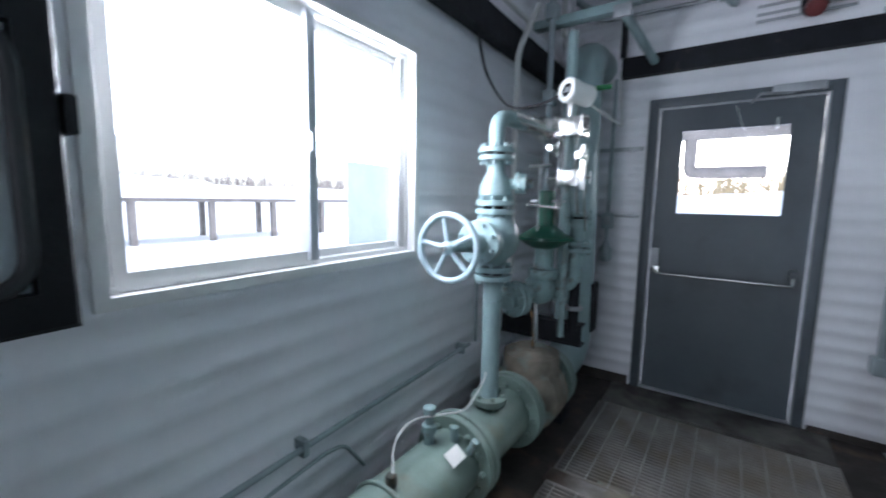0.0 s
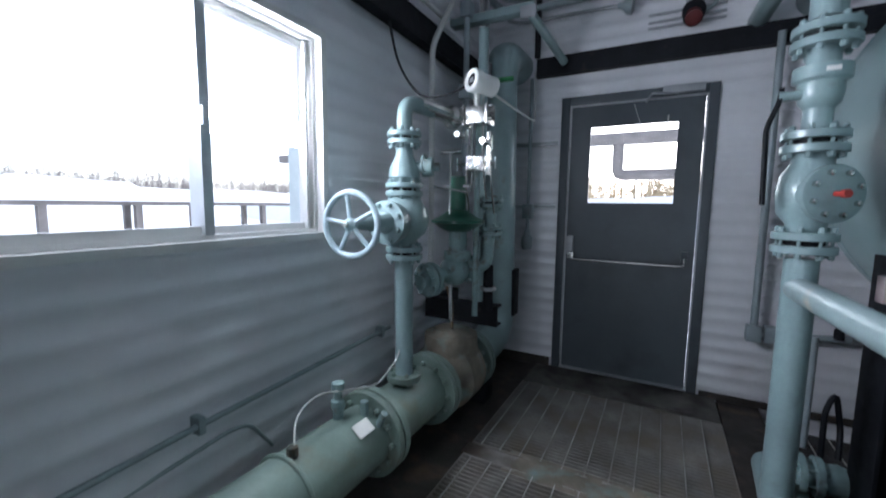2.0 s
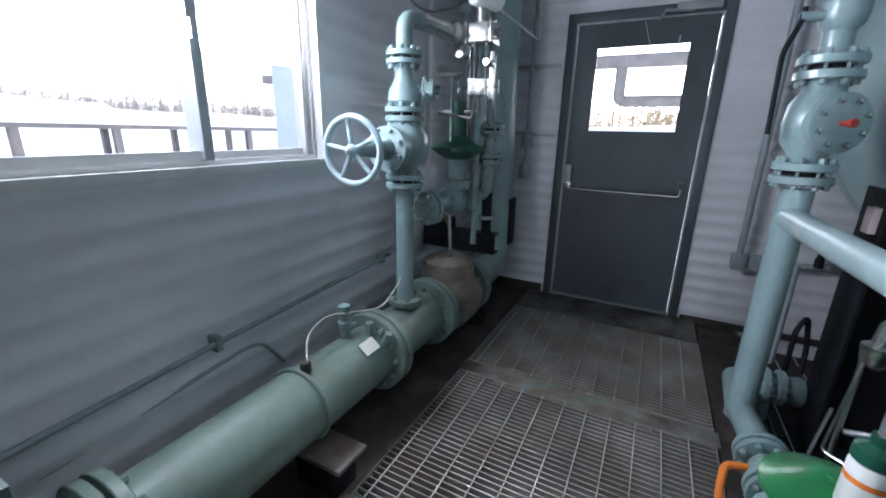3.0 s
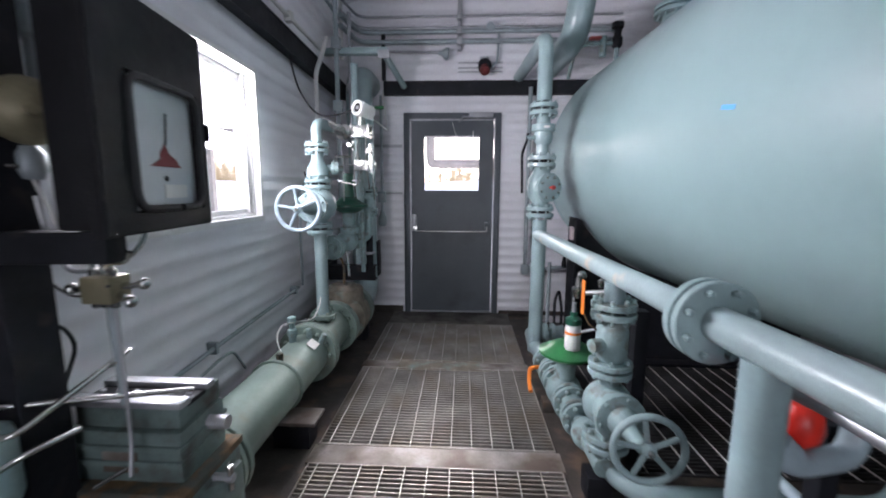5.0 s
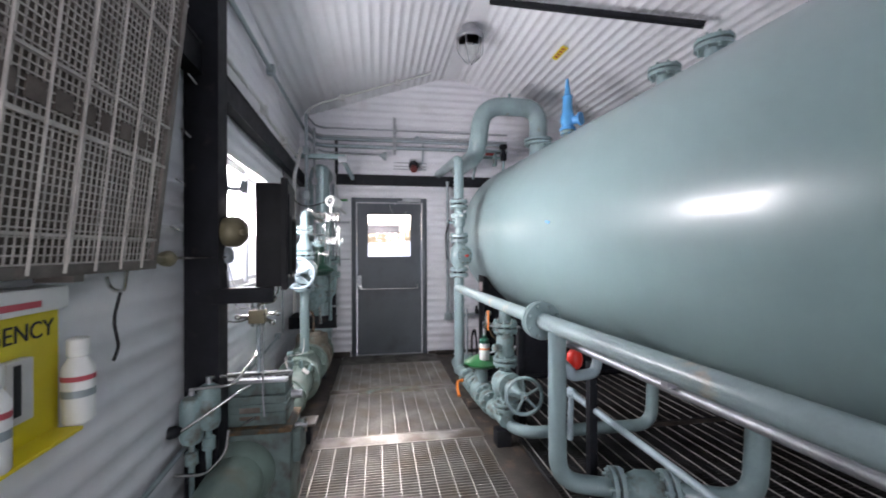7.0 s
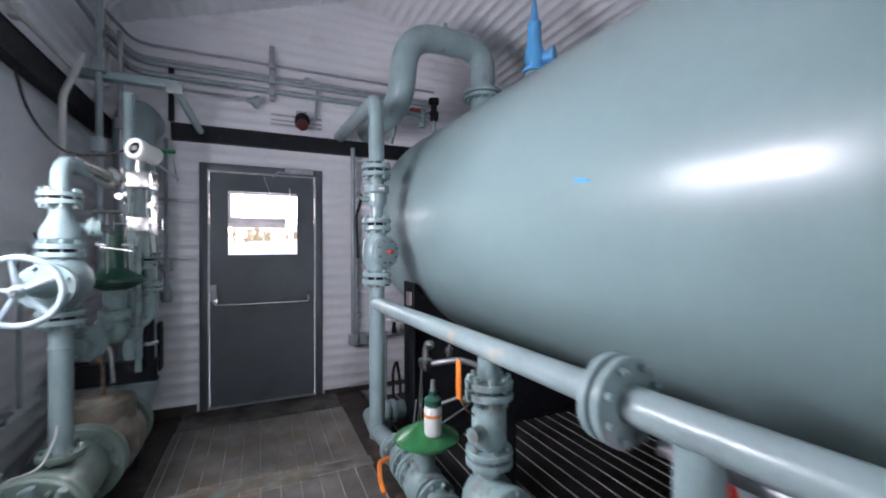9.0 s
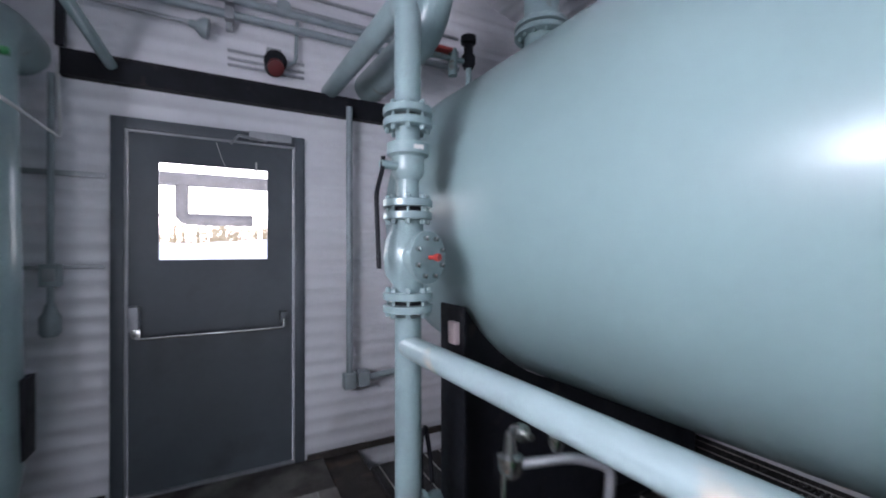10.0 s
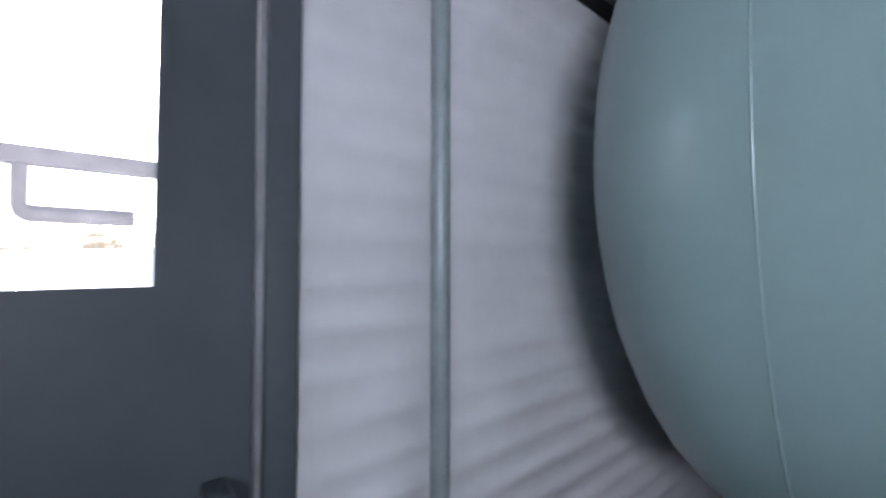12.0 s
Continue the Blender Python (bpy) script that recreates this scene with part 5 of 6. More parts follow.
# ---- ceiling lamp and tag ----
lp = thing("ceiling_lamp", (1.35, -1.43, 3.68), "explosion-proof ceiling lamp with clear glass jar, unlit", "lamp")
part("hood", Shape().lathe((1.35, -1.43, 3.78), (0, 0, 1), [(0, 0.105), (0.01, 0.115), (0.04, 0.115), (0.05, 0.08), (0.11, 0.07), (0.13, 0.04), (0.16, 0.04)], 24), GALV, lp)
part("globe", Shape().lathe((1.35, -1.43, 3.60), (0, 0, 1), [(0, 0.01), (0.01, 0.05), (0.04, 0.08), (0.10, 0.095), (0.18, 0.095)], 24), LAMP_GLASS, lp, "clear glass jar")
part("bulb", Shape().ball((1.35, -1.43, 3.71), 0.045, 16), WHITE, lp)
for a in range(6):
    t_ = a * math.pi / 3
    dx, dy = math.cos(t_), math.sin(t_)
    part("guard_wire", Shape().sweep([(1.35 + dx * 0.11, -1.43 + dy * 0.11, 3.79), (1.35 + dx * 0.108, -1.43 + dy * 0.108, 3.66), (1.35 + dx * 0.03, -1.43 + dy * 0.03, 3.585)], 0.004, 0.05, 6), GALV, lp)
lp.scale, lp.location.z = (1.3, 1.3, 1.3), 3.61
tg = solid("ceiling_tag", Shape().box((-0.035, -0.14, -0.004), (0.035, 0.14, 0.0), 0, Matrix.Translation((2.32, -1.56, RIDGE_Z - SLOPE_R * (2.32 - RIDGE_X) - 0.022)) @ Matrix.Rotation(math.atan(SLOPE_R), 4, "Y")),
           YELLOW, "yellow warning strip stuck on the ceiling", "sign")
for i in range(4):
    part("print_bar", Shape().box((-0.018, -0.11 + i * 0.058, -0.006), (0.018, -0.075 + i * 0.058, -0.0045), 0, Matrix.Translation((2.32, -1.56, RIDGE_Z - SLOPE_R * (2.32 - RIDGE_X) - 0.022)) @ Matrix.Rotation(math.atan(SLOPE_R), 4, "Y")), DARK_RED, tg)

# ---- chart recorder ----
rc = thing("chart_recorder", (-0.12, -3.5, 1.29), "black steel chart recorder with a round-cornered glass door", "recorder")
part("case", Shape().box((-0.205, -3.66, 1.295), (-0.085, -3.31, 1.805), 0.01), BLACK_BOX, rc)
X = -0.082
s = Shape()
A0, A1, C0, C1 = -3.63, -3.34, 1.335, 1.65
ya, yb, za, zb = -3.73, -3.30, 1.285, 1.82
rect = lambda x, a, b, c, d: [(x, a, c), (x, b, c), (x, b, d), (x, a, d)]
vs = rect(X, ya, yb, za, zb) + rect(X, A0, A1, C0, C1) + rect(X + 0.026, ya, yb, za, zb) + rect(X + 0.032, ya + 0.006, yb - 0.006, za + 0.006, zb - 0.006) + rect(X + 0.032, A0, A1, C0, C1)
fs = []
for i in range(4):
    j = (i + 1) % 4
    fs += [(i, j, 4 + j, 4 + i), (i, j, 8 + j, 8 + i), (8 + i, 8 + j, 12 + j, 12 + i), (12 + i, 12 + j, 16 + j, 16 + i), (4 + i, 4 + j, 16 + j, 16 + i)]
s.add(vs, fs)
dr = part("door", s, BLACK_BOX, rc, "black door with wide frame")
part("window_gasket", Shape().sweep([(X + 0.032, -3.47, C0 + 0.005), (X + 0.032, A0 + 0.005, C0 + 0.005), (X + 0.032, A0 + 0.005, C1 - 0.005), (X + 0.032, A1 - 0.005, C1 - 0.005), (X + 0.032, A1 - 0.005, C0 + 0.005), (X + 0.032, -3.45, C0 + 0.005)], 0.010, 0.05, 8), CABLE_BLACK, dr)
part("chart", Shape().box((X + 0.008, A0 + 0.001, C0 + 0.001), (X + 0.012, A1 - 0.001, C1 - 0.001)), CHART, dr, "pale round chart behind glass")
part("chart_mark", Shape().add([(X + 0.0135, -3.54, 1.445), (X + 0.0135, -3.41, 1.445), (X + 0.0135, -3.43, 1.465), (X + 0.0135, -3.46, 1.48), (X + 0.0135, -3.477, 1.505), (X + 0.0135, -3.50, 1.48), (X + 0.0135, -3.50, 1.465)], [(0, 1, 2, 3, 4, 5, 6)]), DARKRED_CHART, dr, "dark red trace on the chart")
part("pen_arm", Shape().sweep([(X + 0.016, -3.477, 1.50), (X + 0.016, -3.465, 1.58)], 0.002, 0, 6), INK, dr)
part("label", Shape().box((X + 0.012, -3.49, 1.365), (X + 0.0135, -3.39, 1.40)), PAPER, dr)
part("knob", Shape().disc((X + 0.014, -3.48, 1.415), (1, 0, 0), 0.008, 0.006, 12), INK, dr)
part("door_latch", Shape().box((X + 0.0, -3.302, 1.53), (X + 0.04, -3.288, 1.58), 0.005), BLACK_BOX, dr)
part("hinge", Shape().cyl((X + 0.034, -3.733, 1.36), (X + 0.034, -3.733, 1.74), 0.006, 8), BLACK_BOX, dr)
part("bracket_arm", Shape().box((-0.40, -3.63, 1.215), (-0.13, -3.56, 1.29), 0.004), BLACK, rc, "black steel bracket bar from the column")
rc.rotation_euler.z, rc.location = radians(6.5), (-0.17, -3.455, 1.28)
dg = thing("dome_sounder", (-0.36, -3.54, 1.48), "dull brassy round sounder on a grey pipe drop", "sounder")
part("drop_pipe", Shape().sweep([(-0.47, -3.40, 3.05), (-0.47, -3.40, 1.60)], 0.022, 0, 12), CONDUIT, dg)
part("coupling", Shape().lathe((-0.47, -3.40, 1.76), (0, 0, 1), [(0, 0.026), (0.01, 0.036), (0.08, 0.036), (0.09, 0.026)], 12), CONDUIT, dg)
part("dome", Shape().lathe((-0.415, -3.50, 1.56), (0.8, -0.55, -0.05), [(0, 0.05), (0.02, 0.07), (0.05, 0.078), (0.075, 0.078), (0.10, 0.062), (0.12, 0.03), (0.125, 0.005)], 26), BRASS, dg, "dull brassy dome")
part("dome_nut", Shape().disc((-0.305, -3.575, 1.553), (0.8, -0.55, -0.05), 0.016, 0.03, 6), BRASS, dg)
part("spike", Shape().sweep([(-0.41, -3.50, 1.56), (-0.47, -3.40, 1.58)], 0.018, 0, 8), BLACK, dg)
part("fitting", Shape().lathe((-0.40, -3.51, 1.40), (0, 0, 1), [(0, 0.02), (0.02, 0.03), (0.06, 0.03), (0.08, 0.018)], 10), CONDUIT, dg)
part("side_tee", Shape().sweep([(-0.47, -3.40, 1.80), (-0.39, -3.39, 1.79), (-0.35, -3.39, 1.80)], 0.012, 0.02, 8), CONDUIT, dg)
part("tee_valve", Shape().lathe((-0.36, -3.39, 1.77), (0, 0, 1), [(0, 0.012), (0.02, 0.02), (0.05, 0.02), (0.07, 0.008)], 10), CONDUIT, dg)
part("rod", Shape().sweep([(-0.40, -3.54, 1.43), (-0.56, -3.80, 1.43)], 0.006, 0, 8), STEEL, dg, "thin steel rod")
part("wire", Shape().sweep([(-0.40, -3.51, 1.40), (-0.38, -3.49, 1.30), (-0.36, -3.48, 1.22), (-0.30, -3.47, 1.17)], 0.005, 0.04, 6), CABLE, dg)

# ---- valve manifold under the recorder ----
mf = thing("valve_manifold", (-0.258, -3.49, 0.8), "steel valve manifold with bent tubing under the recorder", "manifold")
part("block", Shape().box((-0.30, -3.53, 1.09), (-0.22, -3.46, 1.16), 0.008), BRASS, mf)
for bx_ in (-0.285, -0.26, -0.235):
    part("union_nut", Shape().lathe((bx_, -3.50, 1.155), (0, 0, 1), [(0, 0.011), (0.02, 0.011), (0.024, 0.006), (0.04, 0.005)], 6), STEEL, mf)
    part("lower_nut", Shape().lathe((bx_, -3.50, 1.095), (0, 0, -1), [(0, 0.011), (0.018, 0.011), (0.022, 0.006)], 6), STEEL, mf)
part("feed_tube", Shape().sweep([(-0.30, -3.50, 1.17), (-0.36, -3.49, 1.165), (-0.395, -3.50, 1.25), (-0.40, -3.51, 1.36)], 0.006, 0.03, 8), GALV, mf)
part("link_tube", Shape().sweep([(-0.24, -3.50, 1.19), (-0.18, -3.50, 1.21), (-0.165, -3.47, 1.25), (-0.165, -3.46, 1.31)], 0.006, 0.02, 8), STEEL, mf)
for dx, dy, dz in ((-0.10, 0.0, -0.005), (0.09, 0.01, 0.01), (0.075, -0.02, -0.03)):
    part("stem", Shape().sweep([(-0.26, -3.49, 1.125), (-0.26 + dx, -3.49 + dy, 1.125 + dz)], 0.010, 0, 8), STEEL, mf)
    part("stem_knob", Shape().ball((-0.26 + dx, -3.49 + dy, 1.125 + dz), 0.016, 10), STEEL, mf)
part("upper_handle", Shape().sweep([(-0.26, -3.50, 1.16), (-0.25, -3.50, 1.19), (-0.18, -3.52, 1.20), (-0.165, -3.52, 1.225)], 0.007, 0.015, 8), STEEL, mf)
part("standpipe", Shape().sweep([(-0.26, -3.49, 1.09), (-0.26, -3.48, 0.80)], 0.010, 0, 10), CONDUIT, mf)
part("tube", Shape().sweep([(-0.235, -3.50, 1.09), (-0.235, -3.50, 0.70), (-0.22, -3.53, 0.62)], 0.005, 0.03, 8), GALV, mf)
part("wire", Shape().sweep([(-0.22, -3.53, 1.14), (-0.4, -3.45, 1.08), (-0.52, -3.42, 1.14), (-0.58, -3.44, 1.2)], 0.004, 0.08, 6), CABLE_BLACK, mf)
part("wall_hose", Shape().sweep([(-0.59, -3.4, 0.95), (-0.55, -3.36, 0.98), (-0.54, -3.32, 0.90), (-0.56, -3.36, 0.78), (-0.52, -3.44, 0.70), (-0.47, -3.52, 0.62)], 0.006, 0.06, 8), CABLE_BLACK, mf)

# ---- orifice fitting ----
of = thing("orifice_fitting", (-0.30, -3.36, -0.012), "worn teal orifice meter fitting with a rust-stained seam", "meter")
part("lower_body", Shape().box((-0.50, -3.50, 0.05), (-0.10, -3.22, 0.52), 0.02), TEAL_GRIME, of)
part("seam", Shape().box((-0.505, -3.505, 0.52), (-0.095, -3.215, 0.545), 0.004), RUST, of, "rusty gasket seam")
part("upper_body", Shape().box((-0.47, -3.46, 0.545), (-0.13, -3.25, 0.70), 0.012), TEAL_GRIME, of)
for z in (0.60, 0.645):
    part("groove_rib", Shape().box((-0.475, -3.47, z), (-0.125, -3.245, z + 0.016), 0.003), TEAL_GRIME, of)
part("top_block", Shape().box((-0.45, -3.44, 0.70), (-0.14, -3.25, 0.765), 0.008), TEAL_GRIME, of)
lid = part("clamp_bar", Shape().box((-0.462, -3.45, 0.765), (-0.128, -3.405, 0.785), 0.003).box((-0.462, -3.33, 0.765), (-0.128, -3.29, 0.785), 0.003), GALV, of, "pale clamp bars")
part("slot", Shape().box((-0.455, -3.405, 0.755), (-0.135, -3.33, 0.768)), BLACK, of)
for i in range(6):
    part("set_screw", Shape().lathe((-0.435 + i * 0.054, -3.367, 0.765), (0.5, 0, 1), [(0, 0.009), (0.012, 0.009), (0.014, 0.005)], 8), GALV, of)
part("tag_plate", Shape().box((-0.36, -3.466, 0.58), (-0.26, -3.461, 0.66)), BEAM_TOP, of)
part("shaft", Shape().cyl((-0.13, -3.33, 0.66), (-0.07, -3.33, 0.66), 0.022, 12), GALV, of)
part("shaft", Shape().cyl((-0.13, -3.37, 0.50), (-0.04, -3.37, 0.50), 0.014, 10), GALV, of)
part("valve_handle", Shape().cyl((-0.05, -3.37, 0.46), (-0.05, -3.37, 0.54), 0.009, 8), STEEL, of)
part("lever", Shape().sweep([(-0.28, -3.475, 0.60), (-0.33, -3.53, 0.58)], 0.006, 0, 8), STEEL, of)
part("side_lug", Shape().box((-0.10, -3.46, 0.34), (-0.06, -3.28, 0.50), 0.01), TEAL_GRIME, of)
part("neck", Shape().lathe((MX, -3.22, MZ), (0, 1, 0), [(0, 0.165), (0.05, 0.165), (0.1, MR)], 30), TEAL_OLD, of)
part("neck", Shape().lathe((MX, -3.50, MZ), (0, -1, 0), [(0, 0.165), (0.04, 0.165), (0.1, MR)], 30), TEAL_OLD, of)
flange_pair(of, (MX, -3.09, MZ), (0, 1, 0), 0.19, 0.03, 0.012, 12, TEAL_OLD, 0.013)
part("foot", Shape().box((-0.48, -3.46, -0.012), (-0.12, -3.26, 0.06), 0.004), BLACK, of)
act = thing("seal_pot", (-0.46, -3.68, -0.012), "pair of teal condensate pots with bent steel tubing beside the column", "pot")
for px_, py_, z0_, z1_ in ((-0.495, -3.685, 0.575, 0.80), (-0.43, -3.665, 0.63, 0.845)):
    h_ = z1_ - z0_
    pot = part("pot", Shape().lathe((px_, py_, z0_), (0, 0, 1), [(0, 0.02), (0.012, 0.042), (0.035, 0.05), (h_ - 0.04, 0.05), (h_ - 0.015, 0.042), (h_, 0.018)], 20), TEAL_WORN, act)
    part("top_plug", Shape().cyl((px_, py_, z1_ - 0.01), (px_, py_, z1_ + 0.03), 0.013, 8), GALV, pot)
    part("drain_valve", Shape().lathe((px_, py_, z0_ + 0.01), (0, 0, -1), [(0, 0.014), (0.04, 0.014), (0.045, 0.028), (0.10, 0.028), (0.105, 0.014), (0.15, 0.014)], 10), TEAL_WORN, pot)
    part("leg", Shape().cyl((px_, py_, -0.012), (px_, py_, z0_ - 0.12), 0.012, 8), TEAL_WORN, pot)
for pts in ([(-0.495, -3.70, 0.83), (-0.31, -3.71, 0.845), (-0.273, -3.50, 0.92)],
            [(-0.46, -3.62, 0.86), (-0.30, -3.52, 0.835), (-0.12, -3.40, 0.805)],
            [(-0.54, -3.75, 0.655), (-0.50, -3.75, 0.67), (-0.30, -3.70, 0.80), (-0.27, -3.60, 0.80)],
            [(-0.555, -3.72, 0.455), (-0.42, -3.72, 0.449), (-0.345, -3.70, 0.53), (-0.335, -3.69, 0.63)]):
    part("tube", Shape().sweep(pts, 0.0075, 0.035, 10), STEEL, act, "bright bent steel tube")
part("lever_tip", Shape().box((-0.012, -0.035, -0.003), (0.012, 0.035, 0.003), 0.002, Matrix.Translation((-0.268, -3.475, 0.93)) @ Matrix.Rotation(radians(20), 4, "X")), STEEL, act)
part("wall_cock", Shape().lathe((-0.57, -3.78, 0.665), (0.8, 0.6, 0), [(0, 0.012), (0.02, 0.026), (0.05, 0.026), (0.07, 0.012)], 10), BLACK, act, "dark wall cock")

# ---- catalytic heater ----
ht = thing("gas_heater", (-0.45, -4.6, 1.36), "tilted catalytic gas heater with rusty wire guard on the wall", "heater")
HB, HT_, Y0, Y1 = Vector((-0.50, 0, 1.40)), Vector((-0.39, 0, 2.38)), -5.51, -4.12
up = (HT_ - HB)
L = up.length
up.normalize()
nrm = Vector((up.z, 0, -up.x))
hm = Matrix(((0, up.x, nrm.x, HB.x), (1, 0, 0, Y0), (0, up.z, nrm.z, HB.z), (0, 0, 0, 1)))
W = Y1 - Y0
part("pan", Shape().box((0, 0, -0.10), (W, L, -0.045), 0.006, hm), HEAT_FRAME, ht)
part("pad", Shape().box((0.02, 0.02, -0.045), (W - 0.02, L - 0.02, -0.03), 0, hm), HEAT, ht, "dark fibrous heating pad")
s = Shape()
s.box((0, 0, -0.045), (W, 0.03, 0.012), 0.003, hm), s.box((0, L - 0.03, -0.045), (W, L, 0.012), 0.003, hm), s.box((0, 0.03, -0.045), (0.03, L - 0.03, 0.012), 0.003, hm), s.box((W - 0.03, 0.03, -0.045), (W, L - 0.03, 0.012), 0.003, hm)
part("face_frame", s, HEAT_FRAME, ht)
s = Shape()
i = 0.03
while i < W - 0.03:
    s.box((i, 0.03, -0.006), (i + 0.0035, L - 0.03, -0.002), 0, hm)
    i += 0.021
i = 0.03
while i < L - 0.03:
    s.box((0.03, i, -0.002), (W - 0.03, i + 0.0035, 0.002), 0, hm)
    i += 0.021
part("fine_mesh", s, MESH, ht, "rusty fine wire mesh", False)["kind"] = "stuff"
i = 0.07
while i < W - 0.05:
    part("guard_rod", Shape().sweep([hm @ Vector((i, 0.01, 0.02)), hm @ Vector((i, L - 0.01, 0.02))], 0.004, 0, 6), MESH, ht)
    i += 0.11
for j in (0.10, 0.36, 0.50, 0.80):
    part("guard_bar", Shape().box((0.02, L * j, 0.004), (W - 0.02, L * j + 0.008, 0.012), 0, hm), MESH, ht)
for j in range(16):
    part("dark_slot", Shape().box((0.08 + j * 0.08, L * 0.40, -0.001), (0.135 + j * 0.08, L * 0.45, 0.0035), 0, hm), HEAT, ht)
part("hook", Shape().sweep([(-0.50, -4.27, 1.40), (-0.52, -4.25, 1.33), (-0.56, -4.25, 1.34), (-0.57, -4.25, 1.38)], 0.006, 0.02, 8), STEEL, ht, "steel wall hook")
part("chain", Shape().sweep([(-0.53, -4.25, 1.33), (-0.55, -4.25, 1.24), (-0.545, -4.23, 1.15), (-0.55, -4.25, 1.11)], 0.005, 0.03, 6), CABLE_BLACK, ht)
part("valve_knob", Shape().lathe((-0.56, -3.93, 1.43), (-0.1, 1, 0), [(0, 0.012), (0.02, 0.03), (0.06, 0.034), (0.085, 0.02), (0.10, 0.009), (0.16, 0.007)], 14), BRASS, ht)
part("gas_cock", Shape().lathe((-0.555, -4.10, 1.43), (0, 1, 0), [(0, 0.015), (0.03, 0.028), (0.08, 0.028), (0.11, 0.012), (0.17, 0.010)], 12), BRASS, ht)
for z in (1.55, 1.72, 1.9, 2.1):
    part("side_pin", Shape().sweep([(-0.46 + (z - 1.4) * 0.11, -4.12, z), (-0.46 + (z - 1.4) * 0.11, -4.05, z - 0.01)], 0.003, 0, 6), STEEL, ht)
part("wall_arm", Shape().box((LX, -4.9, 2.1), (-0.46, -4.86, 2.16)), HEAT_FRAME, ht)
part("wall_arm", Shape().box((LX, -4.2, 2.1), (-0.46, -4.16, 2.16)), HEAT_FRAME, ht)
part("lower_rest", Shape().box((LX, -4.5, 1.38), (-0.50, -4.46, 1.42)), HEAT_FRAME, ht)

# ---- emergency eyewash station ----
ew = thing("eyewash_station", (-0.59, -4.4, 0.9), "yellow emergency eyewash board with two white bottles", "first aid")
part("board", Shape().box((LX + 0.012, -4.62, 0.90), (LX + 0.022, -4.235, 1.235), 0.003), YELLOW, ew)
part("shelf", Shape().box((LX + 0.022, -4.62, 0.90), (LX + 0.09, -4.25, 0.91), 0.002), YELLOW, ew)
part("pocket", Shape().box((LX + 0.022, -4.44, 0.98), (LX + 0.05, -4.36, 1.13), 0.004), PAPER, ew, "white pocket with dark print")
part("pocket_print", Shape().box((LX + 0.05, -4.42, 1.0), (LX + 0.052, -4.40, 1.12)), INK, ew)
for y in (-4.22, -4.50):
    bt = part("bottle", Shape().lathe((LX + 0.06, y, 0.912), (0, 0, 1), [(0, 0.034), (0.006, 0.038), (0.15, 0.038), (0.18, 0.022), (0.185, 0.026), (0.23, 0.026), (0.235, 0.018)], 20), WHITE, ew, "white eyewash bottle")
    part("print_band", Shape().lathe((LX + 0.06, y, 1.03), (0, 0, 1), [(0, 0.0386), (0.014, 0.0386)], 20), PRINT_RED, bt)
    part("print_lines", Shape().lathe((LX + 0.06, y, 0.985), (0, 0, 1), [(0, 0.0384), (0.02, 0.0384)], 20), CONDUIT, bt)
ew.location += Vector((0, -0.20, 0.075))
txt = bpy.data.curves.new("lettering", "FONT")
txt.body, txt.size, txt.extrude = "EMERGENCY", 0.062, 0.0008
txt.materials.append(INK)
to = new("lettering", txt)
to.parent = ew
to.matrix_basis = Matrix.Translation(Vector((LX + 0.024, -4.61, 1.165)) - BASES[ew.name]) @ Matrix.Rotation(radians(90), 4, "Z") @ Matrix.Rotation(radians(90), 4, "X")
part("bowl", Shape().box((LX + 0.012, -4.66, 1.24), (LX + 0.09, -4.30, 1.30), 0.01), WHITE, ew, "white dispenser above the board")
part("bowl_print", Shape().box((LX + 0.091, -4.60, 1.255), (LX + 0.0925, -4.40, 1.27)), PRINT_RED, ew)

# ---- outdoors ----
GZ = -0.65
s = Shape()
N = 64
vv = []
for i in range(N + 1):
    for j in range(N + 1):
        a, b_ = (i / N * 2 - 1), (j / N * 2 - 1)
        x, y = 1200 * a * abs(a) ** 1.6, 1200 * b_ * abs(b_) ** 1.6
        d_ = math.hypot(x, y)
        z = GZ + 0.12 * noise.noise((x * 0.12, y * 0.12, 0)) * min(1, d_ / 20) + max(0, d_ - 35) * 0.033 * (1 if d_ < 160 else 160 / d_)
        if d_ < 6:
            z = GZ
        vv.append((x, y, z))
s.add(vv, [(i * (N + 1) + j, (i + 1) * (N + 1) + j, (i + 1) * (N + 1) + j + 1, i * (N + 1) + j + 1) for i in range(N) for j in range(N)])
solid("ground", s, SNOW, "snow-covered open ground", "ground", kind="structure")
rk = thing("pipe_rack", (-20, -5, GZ), "long low steel rack on posts, deep in snow", "pipe rack")
s = Shape()
part("deck", Shape().box((-22.2, -45, 1.15), (-19, 14, 1.32)), RACK_STEEL, rk)
vv = []
for i in range(120):
    y = -45 + i * 0.5
    hgt = 1.9 + 0.14 * noise.noise((y * 0.3, 0, 0)) + (0.3 if 2 < y < 6 else 0)
    vv += [(-18.95, y, 1.32), (-19.2, y, hgt), (-21.9, y, hgt + 0.1), (-22.25, y, 1.32)]
part("snow_cap", Shape().add(vv, [(4 * i + k, 4 * i + 4 + k, 4 * i + 5 + k, 4 * i + 1 + k) for i in range(119) for k in range(3)]), SNOW, rk, "thick snow lying on the deck")
y = -44.0
while y < 14:
    part("post", Shape().box((-19.3, y, GZ - 0.3), (-19.05, y + 0.25, 1.15)), RACK_STEEL, rk)
    part("post", Shape().box((-22.1, y + 0.8, GZ - 0.3), (-21.85, y + 1.05, 1.15)), RACK_STEEL, rk)
    y += 3.1
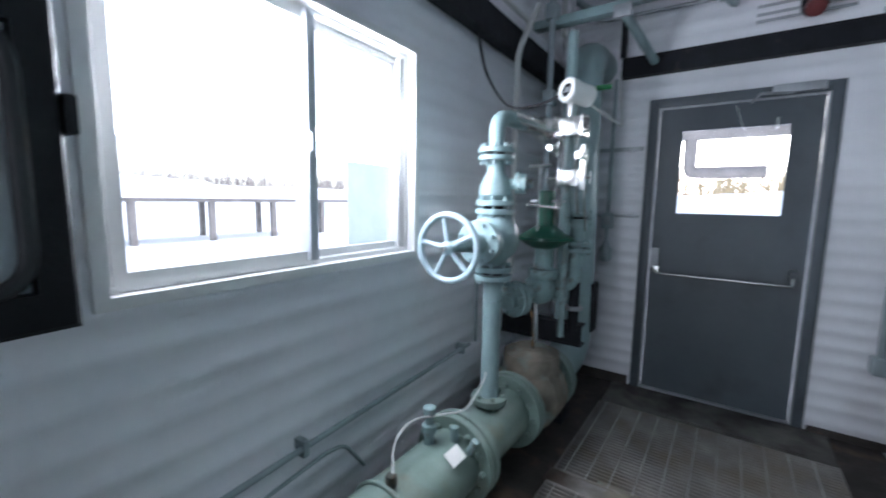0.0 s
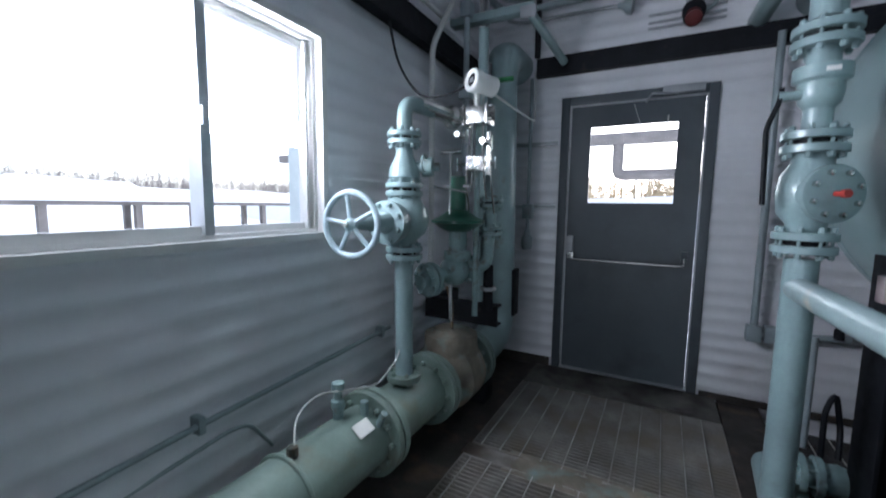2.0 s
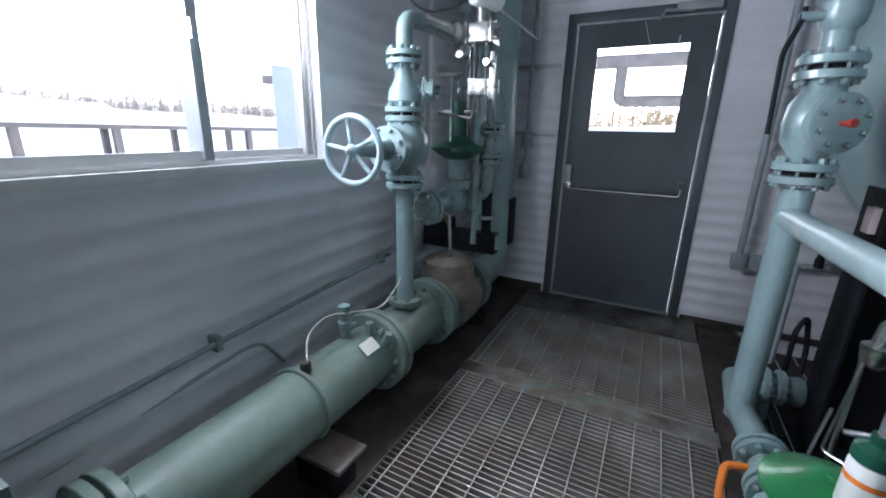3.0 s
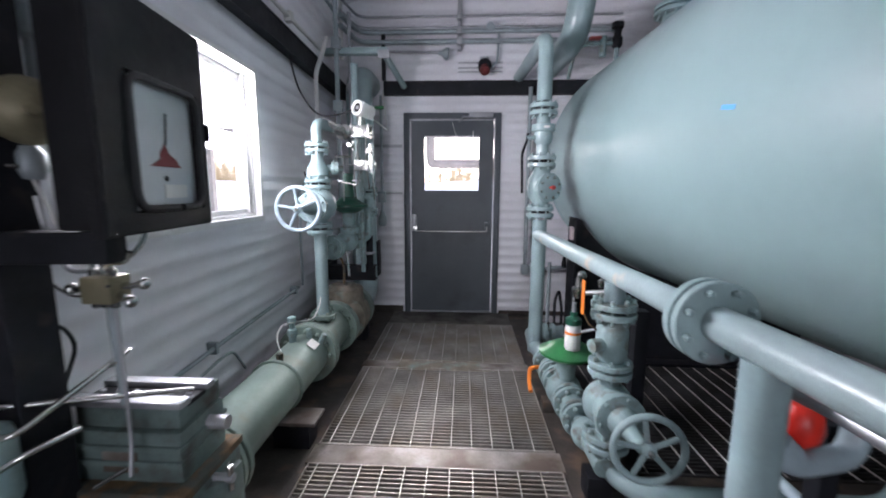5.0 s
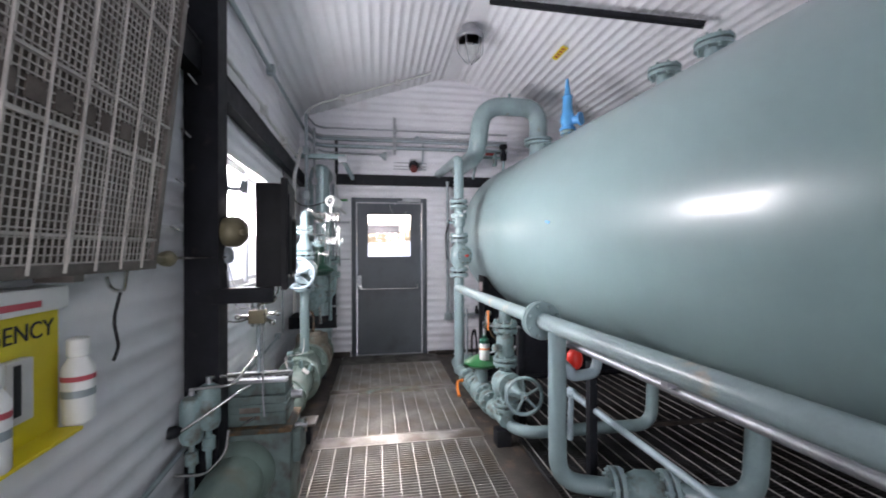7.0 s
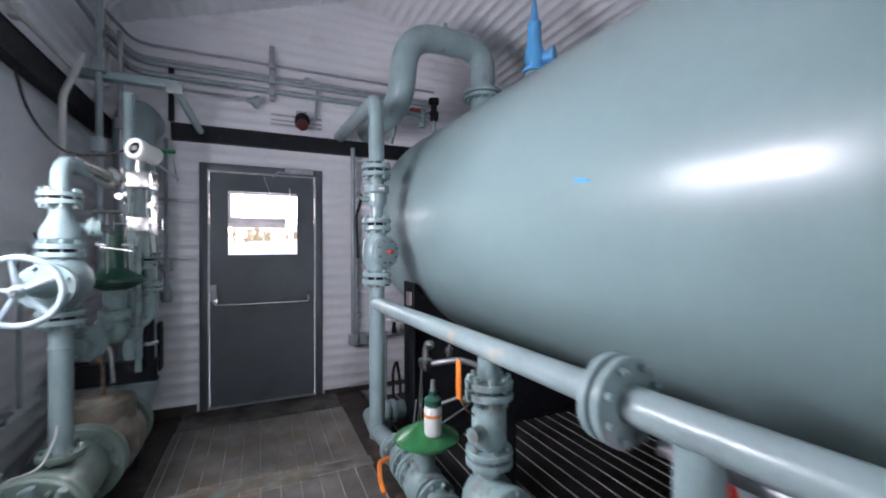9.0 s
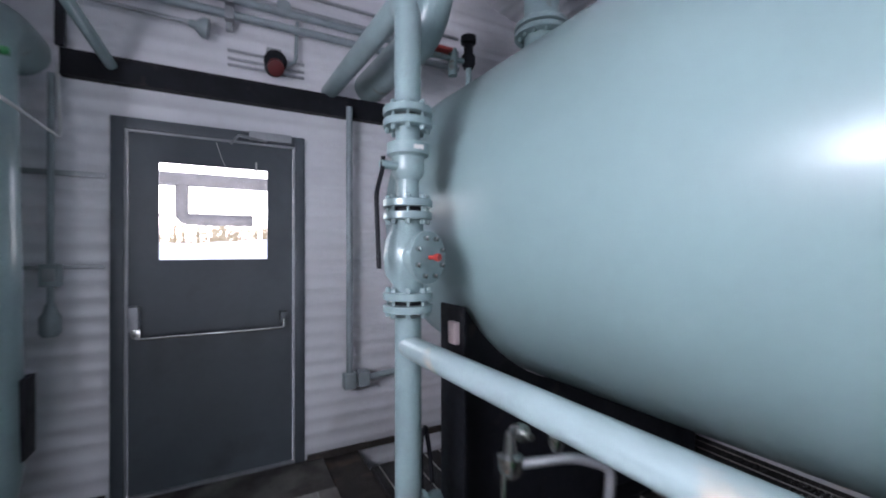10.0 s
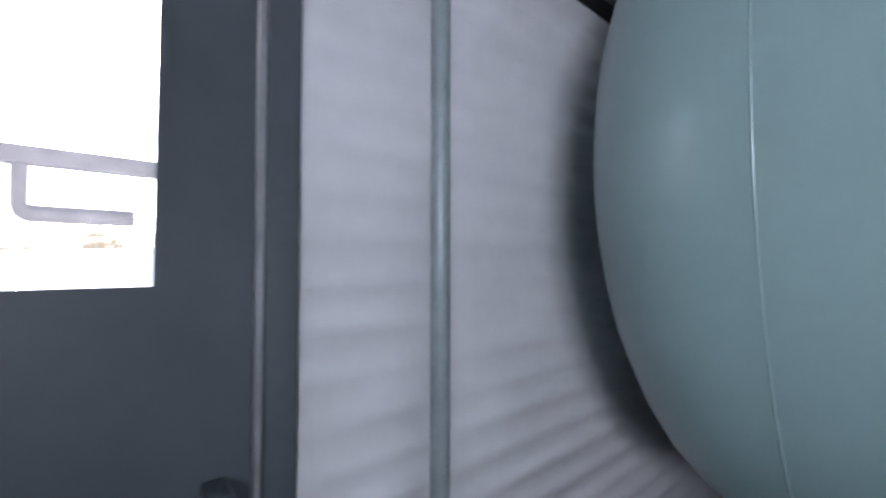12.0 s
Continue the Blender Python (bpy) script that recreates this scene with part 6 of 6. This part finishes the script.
for y in (-18.0, -11.8, -5.6):
    part("brace", Shape().cyl((-22, y, 0.0), (-22, y + 2.4, 1.1), 0.04, 6), RACK_STEEL, rk)
random.seed(11)
vv = []
for i in range(81):
    x = -40 + i
    top = 2.2 + 0.9 * noise.noise((x * 0.16, 3.0, 0)) + 0.3 * noise.noise((x * 0.7, 9.0, 0))
    vv += [(x, 24.0, GZ - 0.3), (x, 26.0, GZ + top * 0.8), (x, 27.5, GZ + top + 0.5), (x, 31.0, GZ - 0.3)]
solid("snow_bank", Shape().add(vv, [(4 * i + k, 4 * i + 4 + k, 4 * i + 5 + k, 4 * i + 1 + k) for i in range(80) for k in range(3)]), SNOW,
      "long uneven ploughed snow bank beyond the pipe bridge", "snow bank")
sh = thing("equipment_shed", (-11.6, 9.2, GZ), "pale teal equipment cabinet standing in the snow", "shed")
part("wall", Shape().box((-12.9, 8.4, GZ - 0.2), (-10.6, 10.6, 3.6), 0.03), OUT_TEAL, sh)
part("roof", Shape().box((-13.0, 8.3, 3.6), (-10.5, 10.7, 3.75), 0.03), SNOW, sh)
part("stack", Shape().cyl((-12.2, 9.0, 3.7), (-12.2, 9.0, 5.0), 0.3, 14), WHITE, sh)
po = thing("pipe_bridge", (0, 9, GZ), "blue-grey pipe bridge with a bent branch pipe", "pipe")
part("beam", Shape().box((-14, 8.85, 3.05), (16, 9.15, 3.36), 0.02), RACK_STEEL, po)
part("branch", Shape().sweep([(-0.45, 9.0, 3.05), (-0.45, 9.0, 2.22), (1.15, 9.0, 2.22)], 0.15, 0.2, 14), RACK_STEEL, po)
for x in (-8, 8):
    part("leg", Shape().box((x, 8.9, GZ - 0.2), (x + 0.2, 9.1, 3.05)), RACK_STEEL, po)
random.seed(7)
s, s2 = Shape(), Shape()


def tree(shape, x, y, z, h):
    r_ = 0.05 + h * 0.010
    shape.cyl((x, y, z - 0.5), (x + random.uniform(-0.3, 0.3), y + random.uniform(-0.3, 0.3), z + h), r_, 5, 0.015)
    for _ in range(11):
        q_ = random.uniform(0.25, 0.97)
        a_ = random.uniform(0, 6.28)
        l_ = h * random.uniform(0.10, 0.22) * (1.2 - q_ * 0.7)
        shape.cyl((x, y, z + h * q_), (x + math.cos(a_) * l_, y + math.sin(a_) * l_, z + h * q_ + l_ * random.uniform(0.3, 1.0)), 0.07, 3, 0.025)


def rise(x, y):
    return GZ + max(0, math.hypot(x, y) - 35) * 0.033 - 0.1


for i in range(2600):
    x, y = random.uniform(-122, -98), random.uniform(-190, 170)
    tree(s, x, y, rise(x, y), random.uniform(3.8, 6.4) * (1.15 if random.random() < 0.08 else 1))
solid("far_woods", s, BARK, "bare grey-brown winter woods beyond the snow", "woods", kind="stuff")
for i in range(1100):
    x, y = random.uniform(-45, 50), random.uniform(55, 66)
    tree(s2, x, y, rise(x, y), random.uniform(4.0, 6.6))
solid("near_brush", s2, BARK_TAN, "tan leafless brush beyond the pipe bridge", "brush", kind="stuff")


# the window wall is not quite square to the end wall
PIVOT = Vector((LX, -1.98, 0))
for ob in list(scene.objects):
    if ob.parent is None and ob.name.split(".")[0] in ("wall_west", "window_1", "beam_west", "eyewash_station") or ob in (hc,):
        ob.location = PIVOT + Matrix.Rotation(0.032, 3, "Z") @ (Vector(ob.location) - PIVOT)
        ob.rotation_euler.z += 0.032
ht.location.x += 0.06
